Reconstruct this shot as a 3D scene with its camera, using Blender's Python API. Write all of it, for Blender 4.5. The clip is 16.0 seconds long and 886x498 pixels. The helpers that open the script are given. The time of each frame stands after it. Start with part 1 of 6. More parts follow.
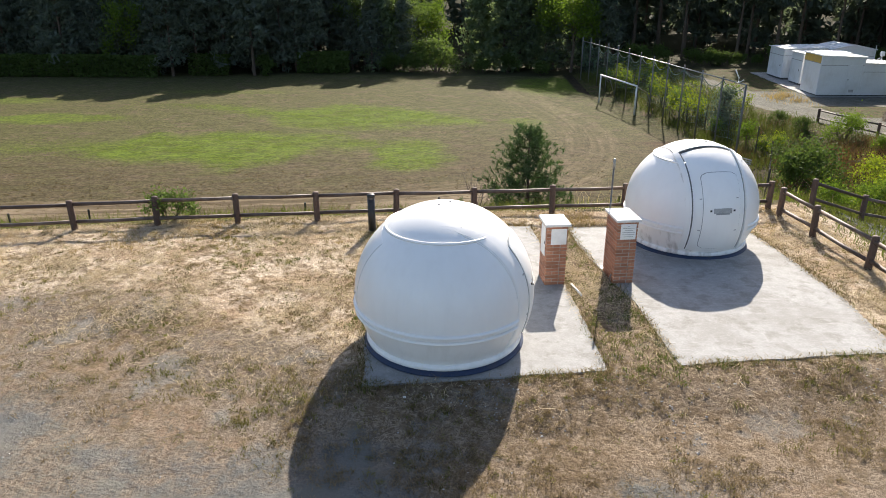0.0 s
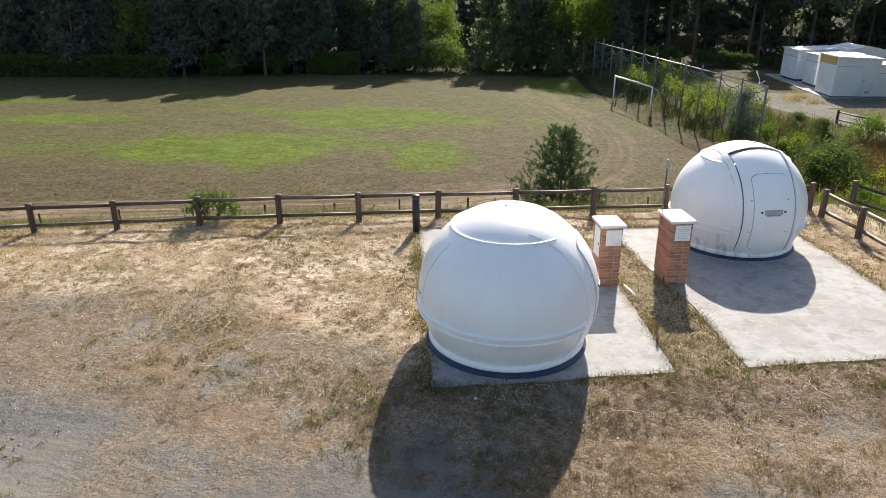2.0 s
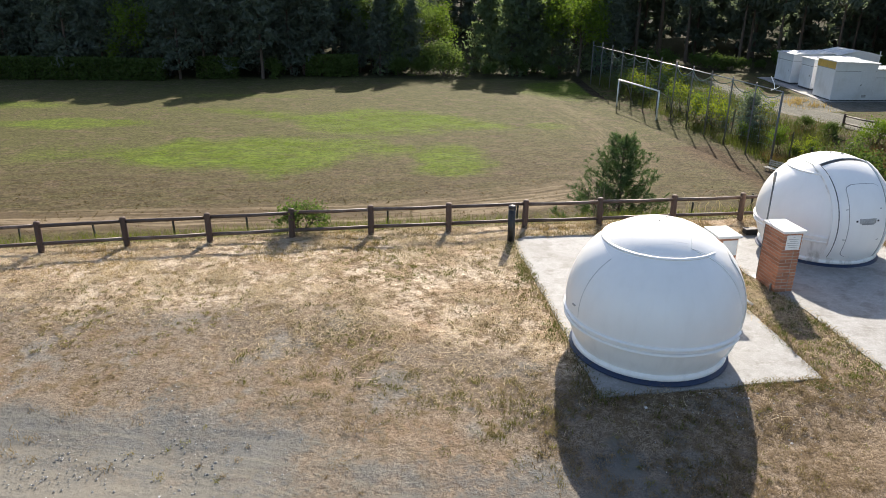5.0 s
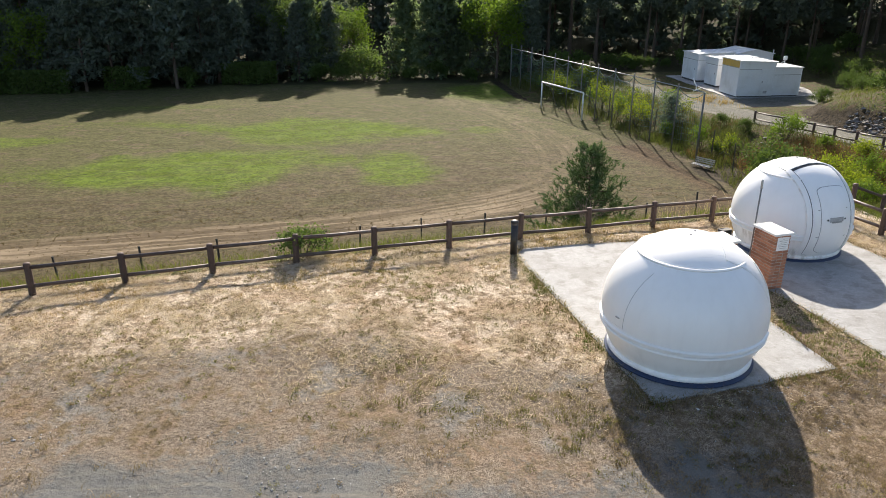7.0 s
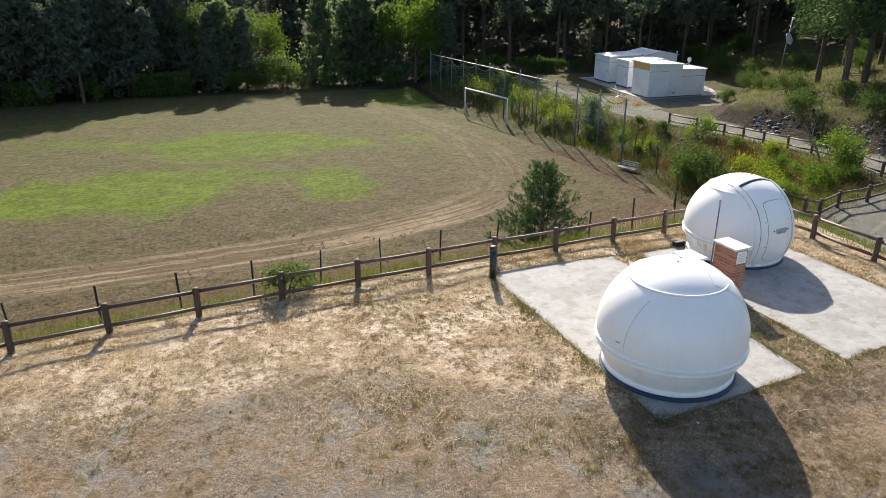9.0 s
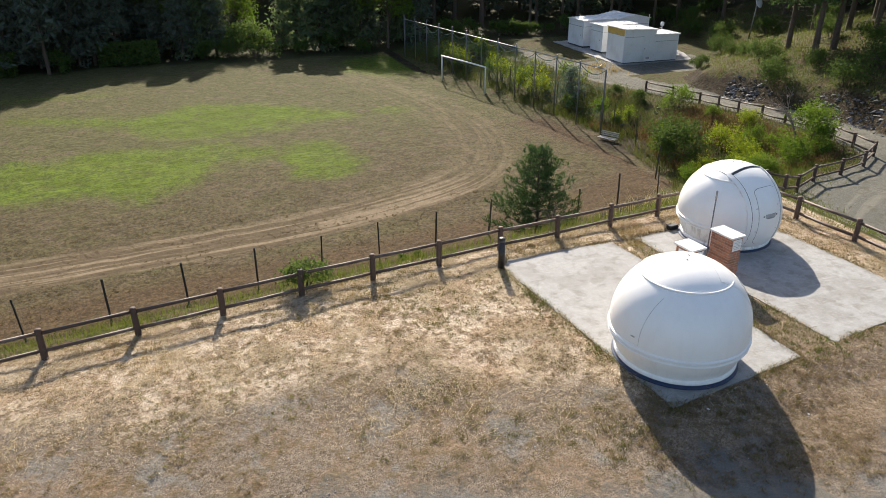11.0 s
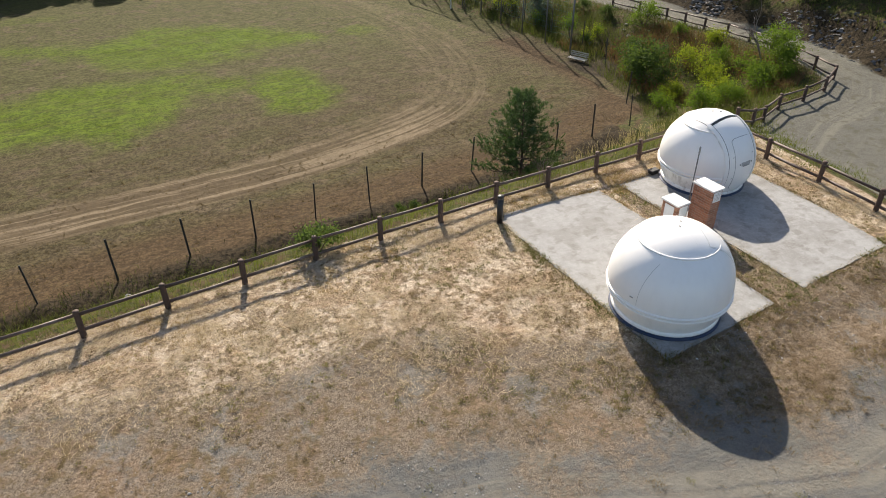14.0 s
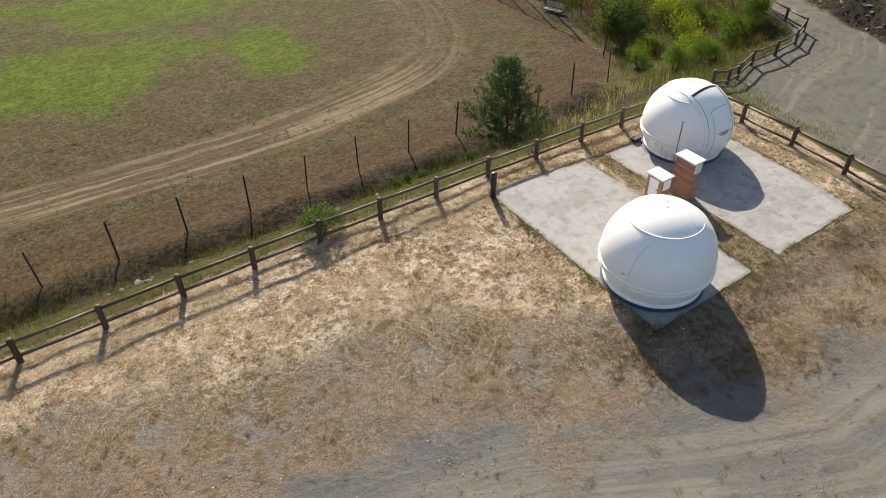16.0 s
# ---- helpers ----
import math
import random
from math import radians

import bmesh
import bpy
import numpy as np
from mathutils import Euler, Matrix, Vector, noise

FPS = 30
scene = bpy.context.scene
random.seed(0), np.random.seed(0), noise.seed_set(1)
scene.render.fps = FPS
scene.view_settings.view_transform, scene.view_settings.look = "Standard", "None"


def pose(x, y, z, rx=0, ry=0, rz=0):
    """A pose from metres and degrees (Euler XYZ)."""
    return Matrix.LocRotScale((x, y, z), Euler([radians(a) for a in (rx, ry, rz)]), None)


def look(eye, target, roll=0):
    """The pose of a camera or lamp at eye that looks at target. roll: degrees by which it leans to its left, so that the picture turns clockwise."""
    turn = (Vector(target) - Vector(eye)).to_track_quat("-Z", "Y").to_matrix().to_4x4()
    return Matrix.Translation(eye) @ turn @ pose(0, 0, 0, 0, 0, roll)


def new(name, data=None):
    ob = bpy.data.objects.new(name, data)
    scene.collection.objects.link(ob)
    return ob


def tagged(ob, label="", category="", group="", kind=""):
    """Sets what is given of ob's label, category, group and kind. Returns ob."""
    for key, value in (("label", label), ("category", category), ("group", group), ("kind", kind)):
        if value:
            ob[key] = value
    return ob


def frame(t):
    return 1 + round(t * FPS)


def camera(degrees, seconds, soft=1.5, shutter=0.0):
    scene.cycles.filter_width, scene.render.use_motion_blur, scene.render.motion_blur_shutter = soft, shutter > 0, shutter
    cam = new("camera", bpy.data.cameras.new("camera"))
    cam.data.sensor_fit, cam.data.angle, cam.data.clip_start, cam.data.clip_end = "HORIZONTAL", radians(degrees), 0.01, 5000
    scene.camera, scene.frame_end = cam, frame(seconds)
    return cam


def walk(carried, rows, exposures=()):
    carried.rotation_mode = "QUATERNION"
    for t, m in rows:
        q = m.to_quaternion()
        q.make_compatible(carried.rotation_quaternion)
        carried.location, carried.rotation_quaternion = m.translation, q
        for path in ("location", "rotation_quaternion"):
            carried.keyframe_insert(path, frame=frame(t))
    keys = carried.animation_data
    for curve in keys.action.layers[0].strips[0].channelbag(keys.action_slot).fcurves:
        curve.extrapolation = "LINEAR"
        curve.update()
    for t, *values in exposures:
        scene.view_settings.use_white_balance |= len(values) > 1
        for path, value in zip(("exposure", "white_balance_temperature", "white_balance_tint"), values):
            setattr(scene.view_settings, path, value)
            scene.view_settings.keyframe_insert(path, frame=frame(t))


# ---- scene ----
EXPOSURE, KELVIN, TINT = 1.0, 7050, 12
cam = camera(65.2, 16.0, soft=0.85)
PATH = [
    (0, (0.076, 0.22, 5.219), (-0.016, 2.079, 4.488), -0.1),
    (0.5, (-0.068, 0.225, 5.217), (-0.163, 2.085, 4.488), -0.1),
    (1, (-0.292, 0.203, 5.223), (-0.388, 2.062, 4.493), -0.1),
    (1.5, (-0.581, 0.172, 5.224), (-0.675, 2.032, 4.495), -0.0),
    (2, (-0.872, 0.196, 5.216), (-0.967, 2.055, 4.487), 0.0),
    (2.5, (-1.212, 0.145, 5.224), (-1.308, 2.005, 4.495), -0.0),
    (3, (-1.611, 0.137, 5.219), (-1.707, 1.997, 4.49), 0.0),
    (3.5, (-2.063, 0.087, 5.238), (-2.159, 1.947, 4.509), 0.1),
    (4, (-2.545, 0.066, 5.334), (-2.637, 1.925, 4.603), 0.1),
    (4.2, (-2.763, 0.028, 5.365), (-2.846, 1.889, 4.635), 0.2),
    (6.3, (-5.039, -0.104, 5.823), (-4.88, 1.751, 5.092), -0.0),
    (6.5, (-5.28, -0.1, 5.87), (-5.093, 1.752, 5.138), -0.0),
    (7, (-5.837, -0.126, 6.028), (-5.586, 1.719, 5.297), 0.1),
    (7.5, (-6.314, -0.104, 6.226), (-5.992, 1.73, 5.494), -0.1),
    (8, (-6.74, -0.087, 6.462), (-6.349, 1.733, 5.731), -0.2),
    (8.5, (-7.127, -0.07, 6.697), (-6.677, 1.736, 5.966), -0.2),
    (8.7, (-7.266, -0.036, 6.776), (-6.795, 1.765, 6.044), -0.2),
    (10.8, (-8.49, 0.036, 7.855), (-7.921, 1.759, 7.012), -0.2),
    (11, (-8.573, 0.048, 7.96), (-8.0, 1.764, 7.108), -0.3),
    (11.5, (-8.808, 0.058, 8.212), (-8.224, 1.748, 7.317), -0.3),
    (12, (-8.974, 0.098, 8.54), (-8.382, 1.762, 7.602), -0.4),
    (12.5, (-9.172, 0.139, 8.833), (-8.567, 1.775, 7.854), -0.4),
    (13, (-9.393, 0.198, 9.197), (-8.776, 1.8, 8.172), -0.4),
    (13.5, (-9.58, 0.225, 9.507), (-8.952, 1.796, 8.441), -0.4),
    (14, (-9.763, 0.282, 9.825), (-9.124, 1.82, 8.718), -0.4),
    (14.5, (-9.93, 0.35, 10.164), (-9.283, 1.854, 9.015), -0.3),
    (15, (-10.113, 0.436, 10.539), (-9.458, 1.904, 9.349), -0.3),
    (15.5, (-10.304, 0.5, 10.873), (-9.638, 1.935, 9.65), -0.4),
    (16, (-10.47, 0.516, 11.224), (-9.798, 1.92, 9.968), -0.5),
]
walk(cam, [(t, look(eye, target, roll)) for t, eye, target, roll in PATH], exposures=[(0.0, EXPOSURE + 0.25, KELVIN - 320, TINT), (8.0, EXPOSURE + 0.24, KELVIN - 320, TINT), (11.0, EXPOSURE + 0.13, KELVIN - 250, TINT), (16.0, EXPOSURE - 0.07, KELVIN - 80, TINT)])

# ---- world and sun ----
SUN_EL, SUN_AZ = radians(32.4), radians(12.5)     # azimuth from +y towards +x
sky_world = bpy.data.worlds.new("sky")
scene.world = sky_world
sky_world.use_nodes = True
wnt = sky_world.node_tree
sky = wnt.nodes.new("ShaderNodeTexSky")
sky.sky_type, sky.sun_disc = "NISHITA", False
sky.sun_elevation, sky.sun_rotation = SUN_EL, SUN_AZ
sky.altitude, sky.dust_density, sky.air_density = 600, 2.2, 1.0
wnt.links.new(sky.outputs[0], wnt.nodes["Background"].inputs[0])
wnt.nodes["Background"].inputs[1].default_value = 0.096

sun_data = bpy.data.lights.new("sun", "SUN")
sun_data.energy, sun_data.angle, sun_data.color = 4.5, radians(0.53), (1.0, 0.93, 0.82)
sun = new("sun", sun_data)
sun_way = Vector((math.sin(SUN_AZ) * math.cos(SUN_EL), math.cos(SUN_AZ) * math.cos(SUN_EL), math.sin(SUN_EL)))
sun.matrix_world = look(sun_way * 200, (0, 0, 0))

# ---- materials ----
def blank(name, rough=0.8, metal=0.0):
    m = bpy.data.materials.new(name)
    m.use_nodes = True
    nt = m.node_tree
    b = nt.nodes["Principled BSDF"]
    b.inputs["Roughness"].default_value, b.inputs["Metallic"].default_value = rough, metal
    return m, nt, b


def link(nt, a, b):
    nt.links.new(a, b)


def coords(nt, world=False):
    if world:
        return nt.nodes.new("ShaderNodeNewGeometry").outputs["Position"]
    return nt.nodes.new("ShaderNodeTexCoord").outputs["Object"]


def grain(nt, co, scale, detail=4.0, rough=0.6, stretch=None):
    if stretch:
        mp = nt.nodes.new("ShaderNodeMapping")
        mp.inputs["Scale"].default_value = stretch
        link(nt, co, mp.inputs[0])
        co = mp.outputs[0]
    n = nt.nodes.new("ShaderNodeTexNoise")
    n.inputs["Scale"].default_value, n.inputs["Detail"].default_value, n.inputs["Roughness"].default_value = scale, detail, rough
    link(nt, co, n.inputs["Vector"])
    return n.outputs["Fac"]


def remap(nt, v, a, b, c=0.0, d=1.0):
    n = nt.nodes.new("ShaderNodeMapRange")
    n.interpolation_type = "SMOOTHSTEP"
    for k, x in zip(("From Min", "From Max", "To Min", "To Max"), (a, b, c, d)):
        n.inputs[k].default_value = x
    link(nt, v, n.inputs["Value"])
    return n.outputs["Result"]


def calc(nt, op, a, b):
    n = nt.nodes.new("ShaderNodeMath")
    n.operation = op
    for i, x in enumerate((a, b)):
        if isinstance(x, (int, float)):
            n.inputs[i].default_value = x
        else:
            link(nt, x, n.inputs[i])
    return n.outputs[0]


def blend(nt, fac, a, b):
    n = nt.nodes.new("ShaderNodeMix")
    n.data_type = "RGBA"
    for k, x in ((0, fac), (6, a), (7, b)):
        if isinstance(x, tuple):
            n.inputs[k].default_value = (*x, 1.0)
        elif isinstance(x, (int, float)):
            n.inputs[k].default_value = x
        else:
            link(nt, x, n.inputs[k])
    return n.outputs[2]


def attribute(nt, name):
    n = nt.nodes.new("ShaderNodeAttribute")
    n.attribute_name = name
    return n.outputs["Fac"]


def relief(nt, b, height, strength, distance):
    n = nt.nodes.new("ShaderNodeBump")
    n.inputs["Strength"].default_value, n.inputs["Distance"].default_value = strength, distance
    link(nt, height, n.inputs["Height"])
    link(nt, n.outputs[0], b.inputs["Normal"])


def island(nt):
    return nt.nodes.new("ShaderNodeNewGeometry").outputs["Random Per Island"]


def chance(nt):
    return nt.nodes.new("ShaderNodeObjectInfo").outputs["Random"]


def mottled(name, c1, c2, c3, fine=40.0, broad=2.5, rough=0.8, metal=0.0, bump=0.3, depth=0.004, stretch=None, vary=0.0):
    """A surface of two colours in fine grain, a third in broad stains, with relief of the grain."""
    m, nt, b = blank(name, rough, metal)
    co = coords(nt)
    g = grain(nt, co, fine, 5, 0.65, stretch)
    w = grain(nt, co, broad, 3, 0.6)
    col = blend(nt, remap(nt, g, 0.3, 0.7), c1, c2)
    col = blend(nt, remap(nt, w, 0.45, 0.75), col, c3)
    if vary:
        dark = tuple(x * (1 - vary) for x in c1)
        col = blend(nt, calc(nt, "MULTIPLY", chance(nt), 0.9), col, dark)
    link(nt, col, b.inputs["Base Color"])
    r = calc(nt, "ADD", rough - 0.08, calc(nt, "MULTIPLY", w, 0.16))
    link(nt, r, b.inputs["Roughness"])
    relief(nt, b, g, bump, depth)
    return m


def leafy(name, c1, c2, c3, clear=0.35, rough=0.75):
    """Leaves: colour by leaf, light passing through."""
    m, nt, b = blank(name, rough)
    f = island(nt)
    w = grain(nt, coords(nt), 1.3, 2)
    col = blend(nt, f, c1, c2)
    col = blend(nt, remap(nt, w, 0.42, 0.68), col, c3)
    link(nt, col, b.inputs["Base Color"])
    b.inputs["Specular IOR Level"].default_value = 0.12
    tr = nt.nodes.new("ShaderNodeBsdfTranslucent")
    link(nt, blend(nt, 0.35, col, (c2[0] * 1.5, c2[1] * 1.7, c2[2] * 0.7)), tr.inputs[0])
    mx = nt.nodes.new("ShaderNodeMixShader")
    mx.inputs[0].default_value = clear
    link(nt, b.outputs[0], mx.inputs[1])
    link(nt, tr.outputs[0], mx.inputs[2])
    link(nt, mx.outputs[0], nt.nodes["Material Output"].inputs[0])
    return m


def ground_material():
    m, nt, b = blank("ground_soil", 0.95)
    b.inputs["Specular IOR Level"].default_value = 0.1
    co = coords(nt, True)
    n1, n6, n2, n7 = grain(nt, co, 0.35, 4, 0.6), grain(nt, co, 0.95, 4, 0.65), grain(nt, co, 2.2, 5, 0.65), grain(nt, co, 5.5, 5, 0.7)
    n8 = grain(nt, co, 9.0, 4, 0.75)
    n3, n5, n4 = grain(nt, co, 14, 5, 0.7), grain(nt, co, 30, 5, 0.75), grain(nt, co, 75, 4, 0.7)

    def turned(angle, scale, stretch):
        mp = nt.nodes.new("ShaderNodeMapping")
        mp.inputs["Rotation"].default_value = (0, 0, radians(angle))
        link(nt, co, mp.inputs[0])
        return grain(nt, mp.outputs[0], scale, 3, 0.6, stretch)

    # matted stalks lying three ways
    mat = calc(nt, "MAXIMUM", calc(nt, "MAXIMUM", turned(20, 75, (1.0, 0.18, 1.0)), turned(75, 68, (1.0, 0.18, 1.0))), turned(-40, 82, (1.0, 0.18, 1.0)))
    lane = attribute(nt, "lane")
    across = nt.nodes.new("ShaderNodeCombineXYZ")
    xyz = nt.nodes.new("ShaderNodeSeparateXYZ")
    link(nt, co, xyz.inputs[0])
    link(nt, calc(nt, "MULTIPLY", lane, 2.6), across.inputs[0])
    link(nt, calc(nt, "MULTIPLY", xyz.outputs[0], 0.10), across.inputs[1])
    link(nt, calc(nt, "MULTIPLY", xyz.outputs[1], 0.10), across.inputs[2])
    wheel = grain(nt, across.outputs[0], 1.0, 4, 0.65)

    def mask(attr, soft=0.5, noisy=0.9):
        mixed = calc(nt, "ADD", calc(nt, "MULTIPLY", n2, 0.45), calc(nt, "ADD", calc(nt, "MULTIPLY", n7, 0.3), calc(nt, "MULTIPLY", n3, 0.25)))
        f = calc(nt, "ADD", attribute(nt, attr), calc(nt, "MULTIPLY", calc(nt, "SUBTRACT", mixed, 0.5), noisy))
        return remap(nt, f, 0.5 - soft / 2, 0.5 + soft / 2)

    def part_of(fac, k):
        return calc(nt, "MULTIPLY", fac, k)

    # mown dry meadow of the playing field, combed by the mower
    row = turned(-10, 1.5, (0.16, 1.0, 1.0))
    comb = turned(-10, 5.0, (0.22, 1.0, 1.0))
    fine = calc(nt, "ADD", calc(nt, "MULTIPLY", n7, 0.4), calc(nt, "ADD", calc(nt, "MULTIPLY", comb, 0.16), calc(nt, "MULTIPLY", n3, 0.44)))
    fleck = remap(nt, fine, 0.42, 0.58)
    field = blend(nt, fleck, (0.042, 0.032, 0.016), (0.118, 0.090, 0.050))
    field = blend(nt, part_of(remap(nt, row, 0.47, 0.58), 0.75), field, blend(nt, fleck, (0.042, 0.036, 0.014), (0.114, 0.099, 0.045)))
    field = blend(nt, part_of(mask("olive", 0.9, 0.8), 0.85), field, blend(nt, fleck, (0.040, 0.043, 0.012), (0.116, 0.116, 0.040)))
    field = blend(nt, part_of(remap(nt, n6, 0.52, 0.64), 0.6), field, blend(nt, fleck, (0.064, 0.047, 0.029), (0.165, 0.124, 0.082)))
    field = blend(nt, mask("rust", 0.6, 0.9), field, blend(nt, fleck, (0.040, 0.026, 0.013), (0.108, 0.071, 0.037)))
    field = blend(nt, part_of(remap(nt, n8, 0.52, 0.60), 0.55), field, (0.026, 0.020, 0.010))
    green = blend(nt, fleck, (0.040, 0.066, 0.005), (0.124, 0.180, 0.011))
    green = blend(nt, part_of(remap(nt, row, 0.49, 0.60), 0.4), green, blend(nt, fleck, (0.042, 0.049, 0.009), (0.104, 0.110, 0.022)))
    field = blend(nt, part_of(calc(nt, "MULTIPLY", mask("green", 1.0, 1.5), remap(nt, n6, 0.34, 0.50, 0.55, 1.0)), 0.97), field, green)
    track = blend(nt, remap(nt, wheel, 0.42, 0.58), (0.080, 0.059, 0.035), (0.232, 0.182, 0.122))
    track = blend(nt, part_of(remap(nt, n7, 0.48, 0.62), 0.5), track, (0.105, 0.076, 0.042))
    field = blend(nt, 0.13, field, (0.012, 0.009, 0.004))
    field = blend(nt, part_of(mask("track", 0.8, 1.7), 0.92), field, track)
    # straw left on the mown bank, in drifts and thin places
    clump = calc(nt, "ADD", calc(nt, "MULTIPLY", n7, 0.6), calc(nt, "MULTIPLY", n2, 0.4))
    drift = remap(nt, clump, 0.47, 0.57)
    straw = blend(nt, remap(nt, mat, 0.46, 0.72), (0.350, 0.270, 0.190), (0.740, 0.640, 0.505))
    straw = blend(nt, part_of(remap(nt, n6, 0.48, 0.60), 0.85), straw, blend(nt, remap(nt, mat, 0.50, 0.70), (0.235, 0.160, 0.098), (0.560, 0.425, 0.290)))
    straw = blend(nt, part_of(drift, 0.85), straw, blend(nt, remap(nt, mat, 0.50, 0.70), (0.110, 0.076, 0.044), (0.330, 0.240, 0.150)))
    straw = blend(nt, part_of(remap(nt, n8, 0.54, 0.62), 0.5), straw, blend(nt, n5, (0.060, 0.044, 0.022), (0.170, 0.128, 0.062)))
    straw = blend(nt, part_of(remap(nt, n3, 0.55, 0.64), 0.35), straw, (0.100, 0.072, 0.042))
    russet = blend(nt, remap(nt, mat, 0.48, 0.70), (0.150, 0.088, 0.050), (0.440, 0.290, 0.180))
    straw = blend(nt, part_of(remap(nt, n1, 0.50, 0.62), 0.36), straw, russet)
    col = blend(nt, mask("straw", 0.5, 0.7), field, straw)
    # thin brown grass over stones, between straw and gravel
    thin = blend(nt, remap(nt, mat, 0.48, 0.68), (0.098, 0.075, 0.052), (0.262, 0.216, 0.166))
    thin = blend(nt, remap(nt, n2, 0.45, 0.66), thin, blend(nt, remap(nt, n5, 0.35, 0.65), (0.108, 0.072, 0.045), (0.256, 0.189, 0.132)))
    thin = blend(nt, part_of(remap(nt, n6, 0.52, 0.64), 0.7), thin, blend(nt, remap(nt, n5, 0.4, 0.6), (0.095, 0.093, 0.088), (0.255, 0.240, 0.212)))
    thin = blend(nt, part_of(remap(nt, clump, 0.49, 0.60), 0.8), thin, blend(nt, n5, (0.062, 0.045, 0.022), (0.165, 0.125, 0.060)))
    thin = blend(nt, part_of(remap(nt, n1, 0.54, 0.64), 0.20), thin, russet)
    grit = blend(nt, remap(nt, n4, 0.36, 0.64), (0.060, 0.058, 0.054), (0.260, 0.244, 0.215))
    thin = blend(nt, part_of(remap(nt, calc(nt, "ADD", calc(nt, "MULTIPLY", n6, 0.6), calc(nt, "MULTIPLY", n2, 0.4)), 0.545, 0.615), 0.5), thin, grit)
    col = blend(nt, mask("thin", 0.55, 1.2), col, thin)
    dry = blend(nt, remap(nt, mat, 0.48, 0.68), (0.105, 0.075, 0.048), (0.310, 0.242, 0.172))
    dry = blend(nt, part_of(remap(nt, clump, 0.46, 0.58), 0.8), dry, blend(nt, n5, (0.078, 0.052, 0.030), (0.165, 0.118, 0.070)))
    dry = blend(nt, part_of(remap(nt, n6, 0.54, 0.64), 0.6), dry, grit)
    col = blend(nt, mask("brown", 0.6, 1.3), col, dry)
    # crushed stone of the drive, bluish where it lies open, sandy where wheels ran
    stone = blend(nt, remap(nt, n4, 0.36, 0.64), (0.054, 0.056, 0.055), (0.190, 0.188, 0.176))
    stone = blend(nt, remap(nt, n2, 0.42, 0.62), stone, blend(nt, n3, (0.096, 0.094, 0.084), (0.166, 0.160, 0.138)))
    stone = blend(nt, part_of(remap(nt, n6, 0.47, 0.58), 0.7), stone, thin)
    heap = calc(nt, "ADD", calc(nt, "MULTIPLY", n6, 0.9), calc(nt, "ADD", calc(nt, "MULTIPLY", n7, 0.5), calc(nt, "MULTIPLY", n3, 0.4)))
    loose = blend(nt, remap(nt, n4, 0.40, 0.62), (0.052, 0.056, 0.056), (0.166, 0.168, 0.160))
    stone = blend(nt, part_of(remap(nt, heap, 0.93, 1.05), 0.85), stone, loose)
    # loose chips thrown to the edge, sandy bands where wheels ran
    verge = calc(nt, "MULTIPLY", remap(nt, lane, -1.7, -0.6), remap(nt, n6, 0.40, 0.54))
    stone = blend(nt, part_of(verge, 0.65), stone, loose)
    bare = calc(nt, "MULTIPLY", remap(nt, wheel, 0.44, 0.58), calc(nt, "MULTIPLY", remap(nt, lane, -0.2, -1.1), remap(nt, lane, -8.0, -4.5, 0.3, 1.0)))
    stone = blend(nt, part_of(bare, 0.75), stone, blend(nt, n3, (0.138, 0.128, 0.106), (0.240, 0.224, 0.186)))
    stone = blend(nt, part_of(remap(nt, n5, 0.58, 0.66), 0.5), stone, (0.075, 0.076, 0.072))
    col = blend(nt, mask("gravel", 0.6, 2.6), col, stone)
    # rank grass and earth of the slopes, floor of the wood
    lush = blend(nt, remap(nt, n7, 0.36, 0.64), (0.028, 0.033, 0.010), (0.084, 0.088, 0.027))
    lush = blend(nt, remap(nt, n2, 0.47, 0.61), lush, blend(nt, n7, (0.052, 0.034, 0.020), (0.110, 0.076, 0.044)))
    col = blend(nt, mask("lush", 0.5, 0.9), col, lush)
    yard = blend(nt, remap(nt, n4, 0.36, 0.64), (0.054, 0.054, 0.046), (0.178, 0.174, 0.150))
    yard = blend(nt, part_of(remap(nt, wheel, 0.48, 0.64), 0.5), yard, (0.195, 0.184, 0.150))
    yard = blend(nt, part_of(remap(nt, n2, 0.50, 0.64), 0.7), yard, (0.082, 0.080, 0.056))
    col = blend(nt, mask("yard", 0.4, 0.8), col, yard)
    earth = blend(nt, remap(nt, n7, 0.36, 0.64), (0.013, 0.010, 0.006), (0.056, 0.042, 0.024))
    col = blend(nt, mask("earth", 0.5, 1.0), col, earth)
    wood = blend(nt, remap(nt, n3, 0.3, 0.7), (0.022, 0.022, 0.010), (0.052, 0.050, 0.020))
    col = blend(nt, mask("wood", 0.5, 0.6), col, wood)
    link(nt, col, b.inputs["Base Color"])
    worn = calc(nt, "MAXIMUM", calc(nt, "MULTIPLY", attribute(nt, "gravel"), 0.75), calc(nt, "MULTIPLY", attribute(nt, "thin"), 0.5))
    near_field = calc(nt, "SUBTRACT", 1.0, calc(nt, "MAXIMUM", calc(nt, "MULTIPLY", attribute(nt, "meadow"), 0.72), worn))
    h = calc(nt, "ADD", calc(nt, "ADD", calc(nt, "MULTIPLY", n3, 0.6), calc(nt, "MULTIPLY", n7, 1.6)), calc(nt, "MULTIPLY", mat, 0.22))
    relief(nt, b, calc(nt, "MULTIPLY", h, near_field), 1.0, 0.055)
    return m


